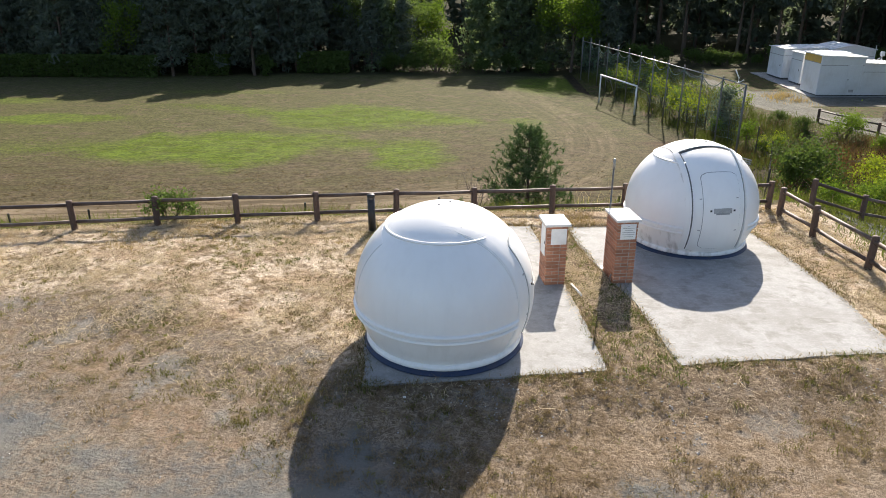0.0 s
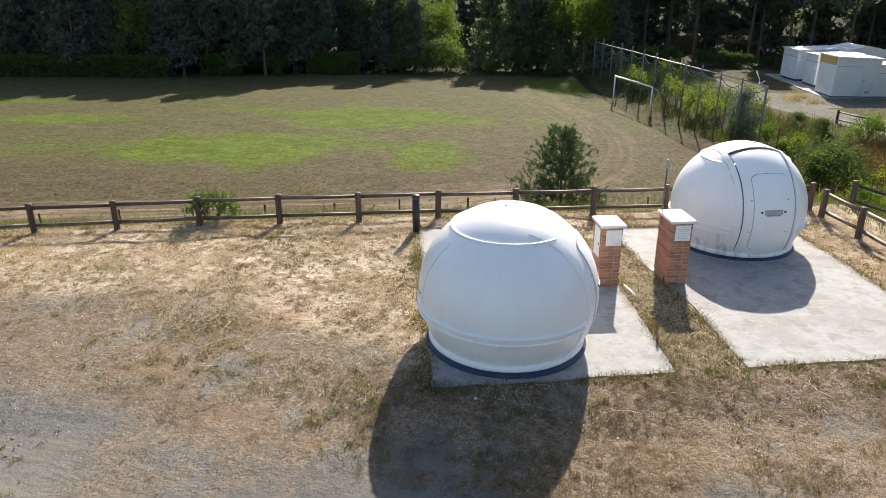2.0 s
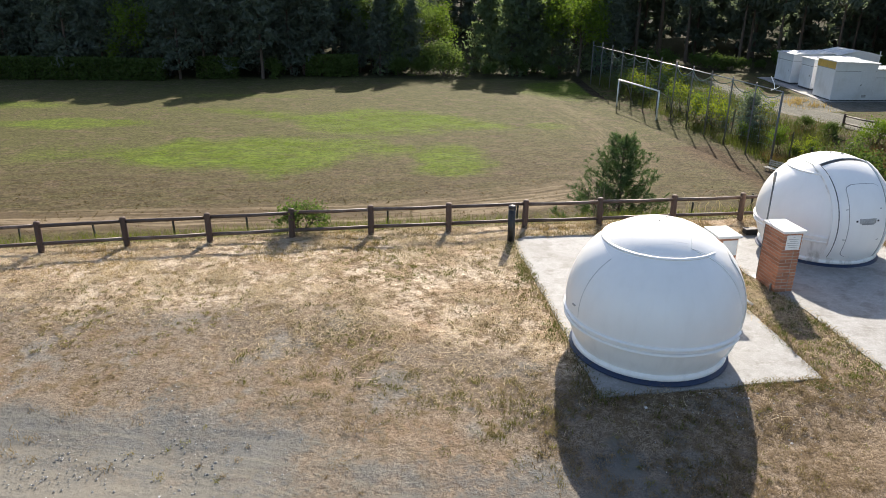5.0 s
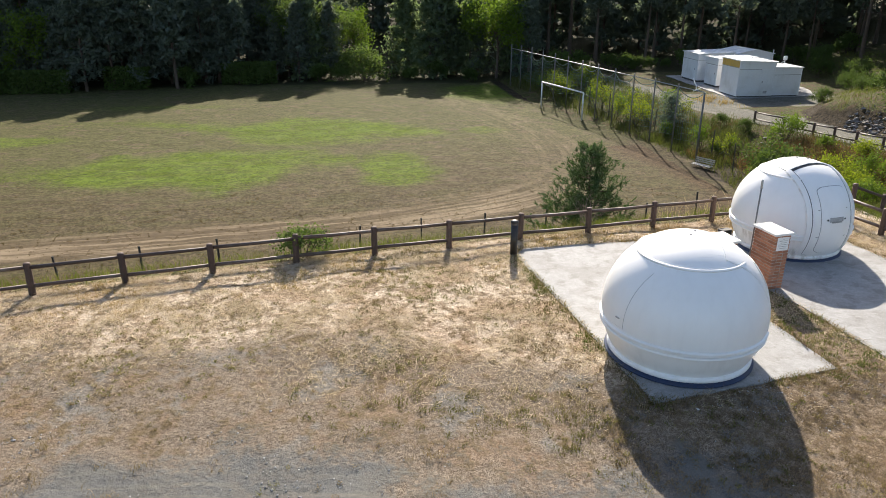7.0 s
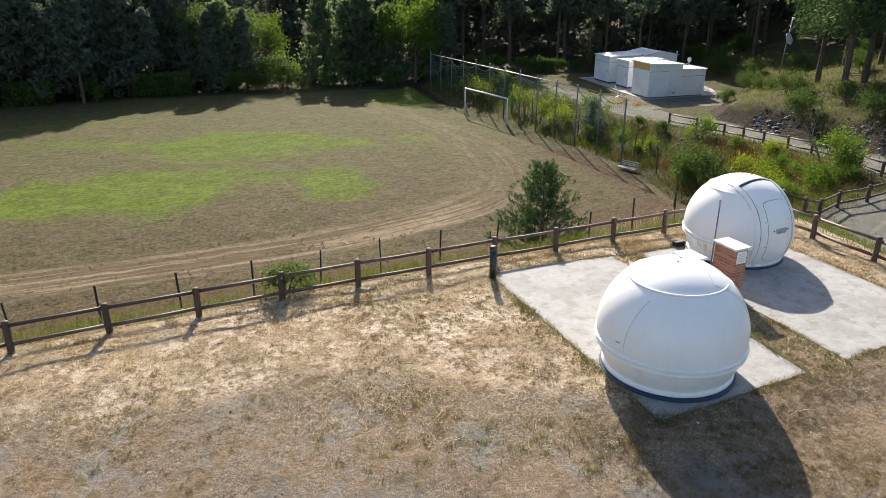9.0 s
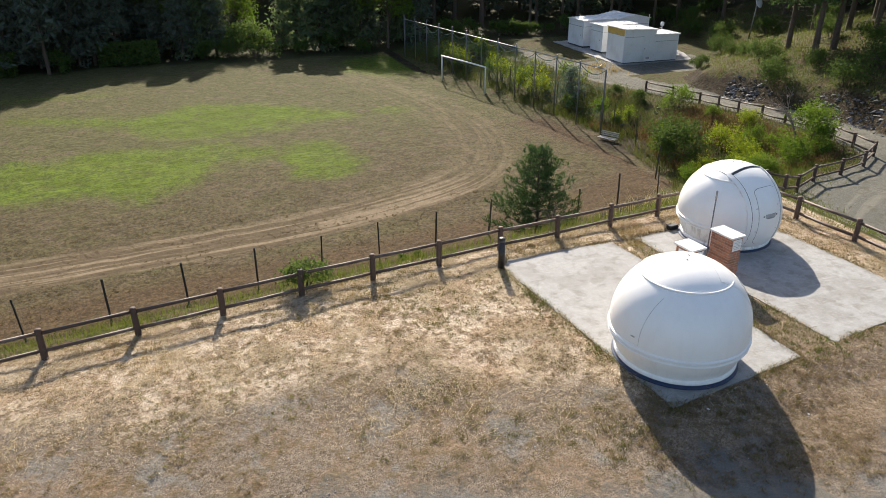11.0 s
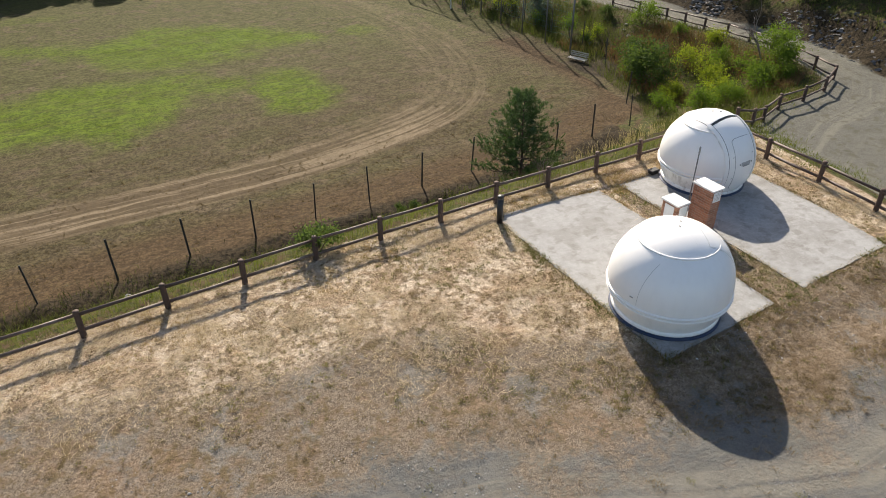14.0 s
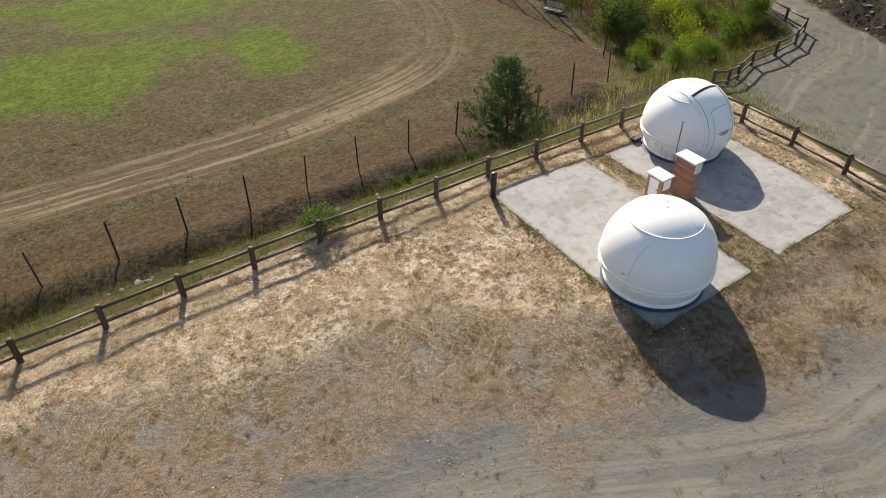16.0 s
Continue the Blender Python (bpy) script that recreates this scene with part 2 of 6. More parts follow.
def concrete_material():
    m, nt, b = blank("pale_concrete", 0.85)
    co = coords(nt, True)
    n1, n2, n3 = grain(nt, co, 0.7, 5, 0.65), grain(nt, co, 6, 6, 0.75), grain(nt, co, 42, 5, 0.8)
    sweep = grain(nt, co, 9, 3, 0.6, (0.25, 1.6, 1.0))
    n4 = grain(nt, co, 2.4, 6, 0.7)
    col = blend(nt, remap(nt, n2, 0.3, 0.7), (0.232, 0.233, 0.228), (0.312, 0.313, 0.308))
    col = blend(nt, calc(nt, "MULTIPLY", remap(nt, n1, 0.46, 0.62), 0.7), col, (0.190, 0.185, 0.174))
    col = blend(nt, calc(nt, "MULTIPLY", remap(nt, n4, 0.50, 0.62), 0.6), col, (0.150, 0.142, 0.128))
    col = blend(nt, calc(nt, "MULTIPLY", remap(nt, sweep, 0.55, 0.75), 0.4), col, (0.380, 0.377, 0.368))
    col = blend(nt, calc(nt, "MULTIPLY", remap(nt, n3, 0.50, 0.64), 0.5), col, (0.185, 0.180, 0.170))
    col = blend(nt, calc(nt, "MULTIPLY", remap(nt, n3, 0.48, 0.36), 0.45), col, (0.44, 0.435, 0.42))
    link(nt, col, b.inputs["Base Color"])
    relief(nt, b, calc(nt, "ADD", n3, calc(nt, "MULTIPLY", sweep, 0.5)), 0.35, 0.006)
    return m


def gelcoat_material(name, dirt):
    """White fibreglass with faint streaks of dirt."""
    m, nt, b = blank(name, 0.38)
    b.inputs["Coat Weight"].default_value, b.inputs["Coat Roughness"].default_value = 0.25, 0.25
    co = coords(nt)
    w = grain(nt, co, 1.6, 3)
    runs = grain(nt, co, 7, 4, 0.6, (1.0, 1.0, 0.12))
    col = blend(nt, remap(nt, w, 0.3, 0.7), (0.865, 0.855, 0.825), (0.835, 0.825, 0.795))
    col = blend(nt, calc(nt, "MULTIPLY", dirt, remap(nt, runs, 0.45, 0.72)), col, (0.36, 0.33, 0.28))
    link(nt, col, b.inputs["Base Color"])
    link(nt, calc(nt, "ADD", 0.32, calc(nt, "MULTIPLY", w, 0.16)), b.inputs["Roughness"])
    relief(nt, b, w, 0.05, 0.02)
    return m


M_GROUND, M_CONCRETE = ground_material(), concrete_material()
M_SHELL, M_SKIRT, M_CLEANSKIRT = gelcoat_material("white_gelcoat", 0.04), gelcoat_material("stained_gelcoat", 0.62), gelcoat_material("washed_gelcoat", 0.10)
M_BLUE = mottled("blue_plastic", (0.010, 0.024, 0.066), (0.016, 0.036, 0.088), (0.04, 0.045, 0.07), 30, 3, 0.5, bump=0.1)
M_SEAM = mottled("dark_seal", (0.028, 0.028, 0.03), (0.06, 0.06, 0.06), (0.09, 0.088, 0.085), 60, 6, 0.7)
M_GREYSEAL = mottled("grey_seal", (0.33, 0.33, 0.32), (0.45, 0.45, 0.44), (0.25, 0.24, 0.22), 60, 6, 0.6)
M_SEAMGREY = mottled("weathered_seal", (0.10, 0.10, 0.10), (0.17, 0.17, 0.165), (0.24, 0.235, 0.22), 60, 6, 0.7)
M_BRICK = mottled("red_brick", (0.44, 0.195, 0.112), (0.55, 0.275, 0.168), (0.34, 0.140, 0.086), 55, 9, 0.9, bump=0.5, vary=0.4)
M_MORTAR = mottled("grey_mortar", (0.34, 0.28, 0.23), (0.42, 0.36, 0.30), (0.24, 0.19, 0.15), 80, 5, 0.95, bump=0.6)
M_CAP = mottled("cement_cap", (0.66, 0.66, 0.64), (0.74, 0.74, 0.72), (0.55, 0.54, 0.51), 30, 4, 0.7, bump=0.15)
M_WHITE = mottled("white_enamel", (0.76, 0.77, 0.76), (0.80, 0.81, 0.80), (0.68, 0.68, 0.66), 25, 4, 0.45, bump=0.05)
M_INK = mottled("grey_ink", (0.30, 0.31, 0.31), (0.42, 0.43, 0.43), (0.4, 0.4, 0.4), 40, 4, 0.7)
M_TIMBER = mottled("brown_timber", (0.075, 0.043, 0.030), (0.135, 0.083, 0.060), (0.21, 0.165, 0.135), 18, 2.2, 0.75, bump=0.6, stretch=(4, 4, 0.5), vary=0.35)
M_RAIL = mottled("weathered_rail", (0.070, 0.042, 0.030), (0.135, 0.088, 0.066), (0.215, 0.175, 0.148), 18, 1.7, 0.60, bump=0.6, stretch=(4, 4, 0.4), vary=0.3)
M_BLACK = mottled("black_paint", (0.010, 0.010, 0.010), (0.020, 0.020, 0.019), (0.035, 0.033, 0.03), 40, 5, 0.45, bump=0.1)
M_STEEL = mottled("galvanised_steel", (0.28, 0.29, 0.29), (0.38, 0.39, 0.39), (0.22, 0.21, 0.20), 35, 5, 0.45, 0.7, bump=0.1)
M_POST = mottled("dark_iron", (0.030, 0.034, 0.026), (0.060, 0.058, 0.045), (0.10, 0.065, 0.045), 50, 4, 0.75, bump=0.3)
M_POLE = mottled("grey_pole", (0.12, 0.125, 0.12), (0.17, 0.17, 0.165), (0.14, 0.11, 0.09), 30, 2, 0.6, 0.3, bump=0.15)
M_NET = mottled("green_cord", (0.035, 0.085, 0.065), (0.06, 0.13, 0.10), (0.09, 0.13, 0.11), 50, 3, 0.8)
M_OLDWHITE = mottled("worn_white_paint", (0.26, 0.25, 0.23), (0.38, 0.37, 0.34), (0.25, 0.24, 0.22), 20, 4, 0.8, bump=0.3)
M_PANEL = mottled("white_panel", (0.70, 0.71, 0.71), (0.75, 0.76, 0.76), (0.62, 0.62, 0.60), 9, 0.9, 0.5, bump=0.08)
M_ROOF = mottled("pale_metal_roof", (0.74, 0.75, 0.76), (0.80, 0.81, 0.82), (0.64, 0.63, 0.61), 12, 1.2, 0.4, bump=0.06)
M_YELLOW = mottled("ochre_panel", (0.58, 0.36, 0.07), (0.66, 0.43, 0.11), (0.48, 0.33, 0.12), 12, 1.4, 0.6, bump=0.1)
M_ROCK = mottled("slate_rock", (0.085, 0.084, 0.088), (0.190, 0.190, 0.198), (0.110, 0.085, 0.066), 6, 1.1, 0.66, bump=0.9, depth=0.05, vary=0.3)
M_BARK = mottled("pine_bark", (0.055, 0.038, 0.026), (0.12, 0.085, 0.060), (0.085, 0.075, 0.06), 14, 2, 0.95, bump=0.9, depth=0.02, stretch=(2, 2, 0.5))
M_DEADWOOD = mottled("grey_dead_wood", (0.16, 0.125, 0.10), (0.25, 0.21, 0.175), (0.12, 0.08, 0.06), 20, 3, 0.9, bump=0.4)
M_NEEDLE = leafy("pine_needles", (0.040, 0.078, 0.028), (0.085, 0.135, 0.048), (0.055, 0.095, 0.048), 0.3)
M_DARKNEEDLE = leafy("wood_needles", (0.072, 0.094, 0.074), (0.132, 0.160, 0.118), (0.098, 0.122, 0.108), 0.40)
M_LEAF = leafy("fresh_leaves", (0.062, 0.110, 0.015), (0.135, 0.200, 0.026), (0.092, 0.135, 0.022), 0.42)
M_SWARD = leafy("fresh_sward", (0.062, 0.102, 0.008), (0.118, 0.172, 0.012), (0.092, 0.122, 0.016), 0.35)
M_DITCHWEED = leafy("ditch_weeds", (0.016, 0.025, 0.008), (0.046, 0.058, 0.017), (0.040, 0.030, 0.014), 0.2)
M_GREYPINE = leafy("grey_green_needles", (0.090, 0.122, 0.074), (0.150, 0.190, 0.098), (0.110, 0.150, 0.090), 0.5)
M_YELLOWLEAF = leafy("yellow_green_leaves", (0.120, 0.165, 0.016), (0.24, 0.280, 0.026), (0.16, 0.20, 0.022), 0.45)
M_DARKLEAF = leafy("dark_leaves", (0.045, 0.076, 0.020), (0.090, 0.130, 0.034), (0.065, 0.098, 0.028), 0.38)
M_TALLGRASS = leafy("rank_grass", (0.055, 0.080, 0.013), (0.130, 0.150, 0.034), (0.130, 0.122, 0.042), 0.4)
M_HILLGRASS = leafy("dark_rank_grass", (0.046, 0.066, 0.012), (0.105, 0.122, 0.030), (0.085, 0.080, 0.028), 0.35)
M_BUSHLEAF = leafy("grey_green_leaves", (0.062, 0.100, 0.028), (0.120, 0.165, 0.046), (0.085, 0.125, 0.036), 0.42)
M_BROWNTUFT = leafy("brown_tufts", (0.130, 0.086, 0.052), (0.330, 0.246, 0.160), (0.185, 0.136, 0.078), 0.25, 0.85)
M_TUFT = leafy("green_tufts", (0.090, 0.105, 0.026), (0.200, 0.185, 0.055), (0.260, 0.200, 0.090), 0.45)
M_OLIVETUFT = leafy("olive_tufts", (0.060, 0.066, 0.016), (0.150, 0.140, 0.040), (0.180, 0.140, 0.060), 0.35)
M_DARKTUFT = leafy("dark_brown_tufts", (0.060, 0.040, 0.020), (0.170, 0.118, 0.062), (0.105, 0.080, 0.038), 0.25, 0.85)
M_STRAW = leafy("dry_straw", (0.38, 0.290, 0.190), (0.62, 0.515, 0.375), (0.47, 0.375, 0.258), 0.25, 0.85)
M_GOLDHAY = leafy("golden_hay", (0.20, 0.125, 0.055), (0.46, 0.33, 0.17), (0.27, 0.19, 0.085), 0.3, 0.8)
M_SEEDGRASS = leafy("seeding_grass", (0.32, 0.24, 0.14), (0.58, 0.46, 0.30), (0.30, 0.24, 0.12), 0.35, 0.7)
M_BROWNWEED = leafy("brown_weeds", (0.12, 0.062, 0.035), (0.20, 0.115, 0.060), (0.15, 0.12, 0.045), 0.25, 0.8)


def chip_material():
    m, nt, b = blank("gravel_chips", 0.85)
    f = island(nt)
    col = blend(nt, f, (0.17, 0.17, 0.168), (0.38, 0.37, 0.345))
    col = blend(nt, remap(nt, f, 0.90, 0.97), col, (0.58, 0.56, 0.52))
    link(nt, col, b.inputs["Base Color"])
    relief(nt, b, grain(nt, coords(nt), 120, 3), 0.3, 0.003)
    return m


M_GRAVELCHIP = chip_material()

# ---- mesh helpers ----
RNG = np.random.default_rng(7)


def sheet(name, verts, faces, smooth=False):
    """A mesh from arrays of vertices and of faces that all have the same number of corners."""
    verts, faces = np.asarray(verts, np.float32), np.asarray(faces, np.int32)
    me = bpy.data.meshes.new(name)
    n, k = faces.shape
    me.vertices.add(len(verts))
    me.vertices.foreach_set("co", verts.ravel())
    me.loops.add(n * k)
    me.loops.foreach_set("vertex_index", faces.ravel())
    me.polygons.add(n)
    me.polygons.foreach_set("loop_start", np.arange(0, n * k, k, dtype=np.int32))
    me.polygons.foreach_set("use_smooth", np.full(n, smooth))
    me.update()
    me.validate()
    return me


class Shape:
    """Collects boxes, tubes and the like into one mesh."""

    def __init__(self):
        self.v, self.f, self.s = [], [], []

    def add(self, verts, faces, smooth=False):
        o = len(self.v)
        self.v += [tuple(p) for p in verts]
        self.f += [tuple(i + o for i in f) for f in faces]
        self.s += [smooth] * len(faces)
        return self

    def box(self, lo, hi, m=None, cut=0.0):
        (x0, y0, z0), (x1, y1, z1) = lo, hi
        c = min(cut, 0.45 * min(x1 - x0, y1 - y0, z1 - z0))
        if c <= 0:
            v = [(x, y, z) for z in (z0, z1) for y in (y0, y1) for x in (x0, x1)]
            f = [(0, 2, 3, 1), (4, 5, 7, 6), (0, 1, 5, 4), (2, 6, 7, 3), (0, 4, 6, 2), (1, 3, 7, 5)]
        else:
            def ring(z, d):
                return [(x0 + c * d, y0 + c, z), (x0 + c, y0 + c * d, z), (x1 - c, y0 + c * d, z), (x1 - c * d, y0 + c, z),
                        (x1 - c * d, y1 - c, z), (x1 - c, y1 - c * d, z), (x0 + c, y1 - c * d, z), (x0 + c * d, y1 - c, z)]
            v = ring(z0, 1) + ring(z0 + c, 0) + ring(z1 - c, 0) + ring(z1, 1)
            f = [tuple(range(7, -1, -1)), tuple(range(24, 32))]
            f += [(a + i, a + (i + 1) % 8, a + 8 + (i + 1) % 8, a + 8 + i) for a in (0, 8, 16) for i in range(8)]
        if m is not None:
            v = [m @ Vector(p) for p in v]
        return self.add(v, f)

    def tube(self, points, radii, n=8, caps=True, smooth=True):
        pts = [Vector(p) for p in points]
        if isinstance(radii, (int, float)):
            radii = [radii] * len(pts)
        v, f = [], []
        for i, p in enumerate(pts):
            d = (pts[min(i + 1, len(pts) - 1)] - pts[max(i - 1, 0)]).normalized()
            a = d.cross(Vector((0, 0, 1)) if abs(d.z) < 0.9 else Vector((1, 0, 0))).normalized()
            b = d.cross(a)
            v += [p + radii[i] * (math.cos(2 * math.pi * k / n) * a + math.sin(2 * math.pi * k / n) * b) for k in range(n)]
        for i in range(len(pts) - 1):
            f += [(i * n + k, (i + 1) * n + k, (i + 1) * n + (k + 1) % n, i * n + (k + 1) % n) for k in range(n)]
        self.add(v, f, smooth)
        if caps:
            e = len(self.v) - len(v)
            self.f += [tuple(e + k for k in range(n)), tuple(e + len(v) - 1 - k for k in range(n))]
            self.s += [False, False]
        return self

    def lathe(self, profile, n=32, smooth=True, sweep=(0.0, 360.0)):
        a0, a1 = (radians(a) for a in sweep)
        full = abs(a1 - a0) > 6.28
        k = n if full else n + 1
        v = [(r * math.cos(a0 + (a1 - a0) * j / n), r * math.sin(a0 + (a1 - a0) * j / n), z) for r, z in profile for j in range(k)]
        f = []
        for i in range(len(profile) - 1):
            for j in range(n):
                f.append((i * k + j, i * k + (j + 1) % k, (i + 1) * k + (j + 1) % k, (i + 1) * k + j))
        return self.add(v, f, smooth)

    def slab(self, outline, z0, z1):
        n = len(outline)
        v = [(x, y, z0) for x, y in outline] + [(x, y, z1) for x, y in outline]
        f = [tuple(range(n - 1, -1, -1)), tuple(range(n, 2 * n))] + [(i, (i + 1) % n, n + (i + 1) % n, n + i) for i in range(n)]
        return self.add(v, f)

    def mesh(self, name):
        me = bpy.data.meshes.new(name)
        me.from_pydata(self.v, [], self.f)
        me.polygons.foreach_set("use_smooth", self.s)
        me.update()
        return me


def part(name, shape, material, parent=None, label="", m=None):
    """One mesh object under a thing or a part."""
    me = shape.mesh(name) if isinstance(shape, Shape) else shape
    if material and not me.materials:
        me.materials.append(material)
    ob = new(name, me)
    if parent is not None:
        ob.parent = parent
    if m is not None:
        ob.matrix_basis = m
    return tagged(ob, label)


def thing(name, m, label, category, group="", kind=""):
    ob = new(name)
    ob.empty_display_size = 0.2
    ob.matrix_basis = m
    return tagged(ob, label, category, group, kind)


def vnoise(x, y, scale=1.0, seed=0):
    """Smooth value noise in 0..1 on arrays."""
    x, y = np.asarray(x, float) * scale + seed * 17.3, np.asarray(y, float) * scale - seed * 9.1
    xi, yi = np.floor(x), np.floor(y)
    fx, fy = x - xi, y - yi
    fx, fy = fx * fx * (3 - 2 * fx), fy * fy * (3 - 2 * fy)

    def h(a, b):
        s = np.sin(a * 127.1 + b * 311.7 + seed * 3.7) * 43758.5453
        return s - np.floor(s)

    return (h(xi, yi) * (1 - fx) + h(xi + 1, yi) * fx) * (1 - fy) + (h(xi, yi + 1) * (1 - fx) + h(xi + 1, yi + 1) * fx) * fy


def sstep(a, b, x):
    t = np.clip((np.asarray(x, float) - a) / (b - a), 0, 1)
    return t * t * (3 - 2 * t)


# ---- lie of the land ----
def fence_y(x):
    return 15.8 + 0.1345 * x


# upper edge of the bank that falls to the playing field
CREST = [(-90, 4.1), (-10.8, 14.85), (1.9, 16.5), (7.3, 17.3), (9.0, 18.1), (10.6, 18.8), (12.2, 19.8), (13.8, 20.6), (15.3, 20.9), (17, 21.4), (18.1, 22.3),
         (18.5, 23.2), (19.2, 25), (19.8, 27), (20.0, 28.8), (20.0, 30.5), (19.8, 32.2), (19.6, 35.4), (18.6, 39.8), (17.0, 46), (14.5, 60), (14.5, 130)]
LOW = np.array(CREST + [(-90, 130)], float)


def into_low(x, y):
    """Metres from the crest, more than 0 on the field's side."""
    x, y = np.broadcast_arrays(np.asarray(x, float), np.asarray(y, float))
    best = np.full(x.shape, 1e9)
    for (ax, ay), (bx, by) in zip(LOW[: len(CREST) - 1], LOW[1 : len(CREST)]):
        dx, dy = bx - ax, by - ay
        t = np.clip(((x - ax) * dx + (y - ay) * dy) / (dx * dx + dy * dy), 0, 1)
        best = np.minimum(best, np.hypot(x - ax - t * dx, y - ay - t * dy))
    inside = np.zeros(x.shape, bool)
    for (ax, ay), (bx, by) in zip(LOW, np.roll(LOW, -1, 0)):
        if ay != by:
            inside ^= ((ay > y) != (by > y)) & (x < (bx - ax) * (y - ay) / (by - ay) + ax)
    return np.where(inside, best, -best)


EDGE_Y = [0, 14, 18, 22, 25.6, 30, 34, 40, 43, 46, 50, 60, 70, 90]
EDGE_X = [24, 21, 20.4, 21.0, 22.3, 22.9, 22.5, 22.5, 24.2, 28, 33, 37, 38, 40]


def hill_in(x, y):
    """Metres past the far edge of the track, into the hill."""
    return np.asarray(x, float) - np.interp(y, EDGE_Y, EDGE_X)


def land(x, y):
    x, y = np.asarray(x, float), np.asarray(y, float)
    plateau = -0.05 - 0.03 * np.clip(12.5 - y, 0, 9) - 0.02 * np.clip(-x - 6, 0, 20)
    grade = np.interp(y, [0, 23, 29, 36, 46, 70], [-1.4, -1.4, -1.85, -2.25, -2.40, -2.42])
    up = plateau + (grade - plateau) * sstep(7.6, 12.5, x)
    e = hill_in(x, y)
    rise = (1.0 + 0.5 * vnoise(x, y, 0.3, 3)) * (0.35 + 0.65 * sstep(43, 36, y)) * sstep(0.0, 1.7, e) + 0.21 * np.clip(e - 0.6, 0, 60)
    up = up + np.where(e > 0, rise, 0)
    field = -3.56 + 0.35 * sstep(27, 21, y - 0.18 * x) + 0.10 * np.clip(y - 74, 0, 24) 
    d = into_low(x, y)
    s = sstep(5.6, -0.5, d)
    z = field + (up - field) * s
    z = z + 0.32 * np.clip(y - 98, 0, 160)
    # shallow drain at the foot of the bank
    z = z - 0.28 * np.exp(-(((d - 5.0) / 0.6) ** 2)) * (x < 8)
    return z


def height(x, y):
    return float(land(np.array([x]), np.array([y]))[0])


def axis(*spans):
    out = []
    for a, b, step in spans:
        out += list(np.arange(a, b, step))
    return np.array(out + [spans[-1][1]])


PAD_A = [(-1.45, 8.31), (0.5, 8.63), (1.99, 8.88), (1.75, 11.9), (1.30, 15.0), (-0.4, 14.98), (-1.80, 14.9), (-2.13, 14.6), (-2.11, 14.25), (-1.8, 11.6)]
PAD_B = [(3.07, 9.08), (4.8, 9.36), (6.45, 9.58), (6.55, 11.5), (6.42, 13.3), (6.15, 15.45), (4.1, 15.42), (2.14, 15.18), (2.38, 13.3), (2.85, 11.2)]
FALL = 0.0135     # the second pad drains backwards


def pad_gap(outline, x, y):
    """Metres outside an outline, less than 0 within."""
    x, y = np.asarray(x, float), np.asarray(y, float)
    best, hit = np.full(x.shape, 1e9), np.zeros(x.shape, bool)
    for (ax, ay), (bx, by) in zip(outline, outline[1:] + outline[:1]):
        dx, dy = bx - ax, by - ay
        t = np.clip(((x - ax) * dx + (y - ay) * dy) / (dx * dx + dy * dy), 0, 1)
        best = np.minimum(best, np.hypot(x - ax - t * dx, y - ay - t * dy))
        if ay != by:
            hit ^= ((ay > y) != (by > y)) & (x < dx * (y - ay) / dy + ax)
    return np.where(hit, -best, best)


def level_pads(x, y, z):
    """The soil comes up to just under the pads' tops."""
    for outline, fall in ((PAD_A, 0.0), (PAD_B, FALL)):
        g = pad_gap(outline, x, y)
        top = -0.012 - fall * np.clip(y - 9.2, 0, 7)
        z = np.where(g < 0.02, np.minimum(top - 0.014, np.maximum(z, top - 0.016)), z)
        z = z + (top + 0.04 * (z - top) * (g > 0.02) - z) * sstep(1.3, 0.15, g) * (g >= 0.02)
    return z


# mown patches of the field that stayed green: along x, their lower and upper edges and strength
PATCHES = [([-26, -20.8, -14.3, -12.6, -9.5, -6.2, -3.0, -0.2, 1.0], [49, 49.5, 46, 43.2, 42.5, 42.6, 43.6, 43.6, 45], [51.5, 52.5, 50, 50, 51.6, 51.2, 49, 46.6, 45.2], [0.3, 0.55, 0.75, 0.95, 1, 1, 1, 0.95, 0.2]),
           ([-27, -21, -19.3, -17, -14, -12, -10, -8.6, -5.7, -4.6], [34.5, 35.5, 34.2, 33.8, 33.3, 32.2, 34.2, 36.6, 37.2, 38], [39, 38.2, 41, 40.8, 41.8, 41.8, 41.2, 41, 39.4, 38.4], [0.3, 0.9, 1, 1, 1, 1, 0.95, 0.9, 0.75, 0.2])]


def green_of(x, y):
    x, y = np.asarray(x, float), np.asarray(y, float)
    wob = 0.9 * (vnoise(x, y, 0.55, 5) - 0.5) + 0.5 * (vnoise(x, y, 1.7, 6) - 0.5)
    green = np.zeros(np.broadcast(x, y).shape)
    for xs, lo, hi, k in PATCHES:
        a, b = np.interp(x, xs, lo), np.interp(x, xs, hi)
        edge = np.minimum(y - a, b - y) + 1.6 * wob
        green = np.maximum(green, np.interp(x, xs, k) * sstep(-1.2, 2.2, edge) * (x > xs[0]) * (x < xs[-1]))
    for cx, cy, rx, ry, k in ((-3.5, 36.7, 2.3, 3.7, 0.85), (-28.5, 45.2, 5.0, 2.0, 0.75), (7.0, 61.5, 4.5, 5.5, 0.8), (3.0, 45.5, 1.8, 1.2, 0.5), (-20.5, 57.0, 6.0, 1.2, 0.4), (-36, 52, 5, 2, 0.6)):
        green = np.maximum(green, k * sstep(1.25, 0.55, np.hypot((x - cx) / rx, (y - cy) / ry) + 0.5 * wob))
    return green


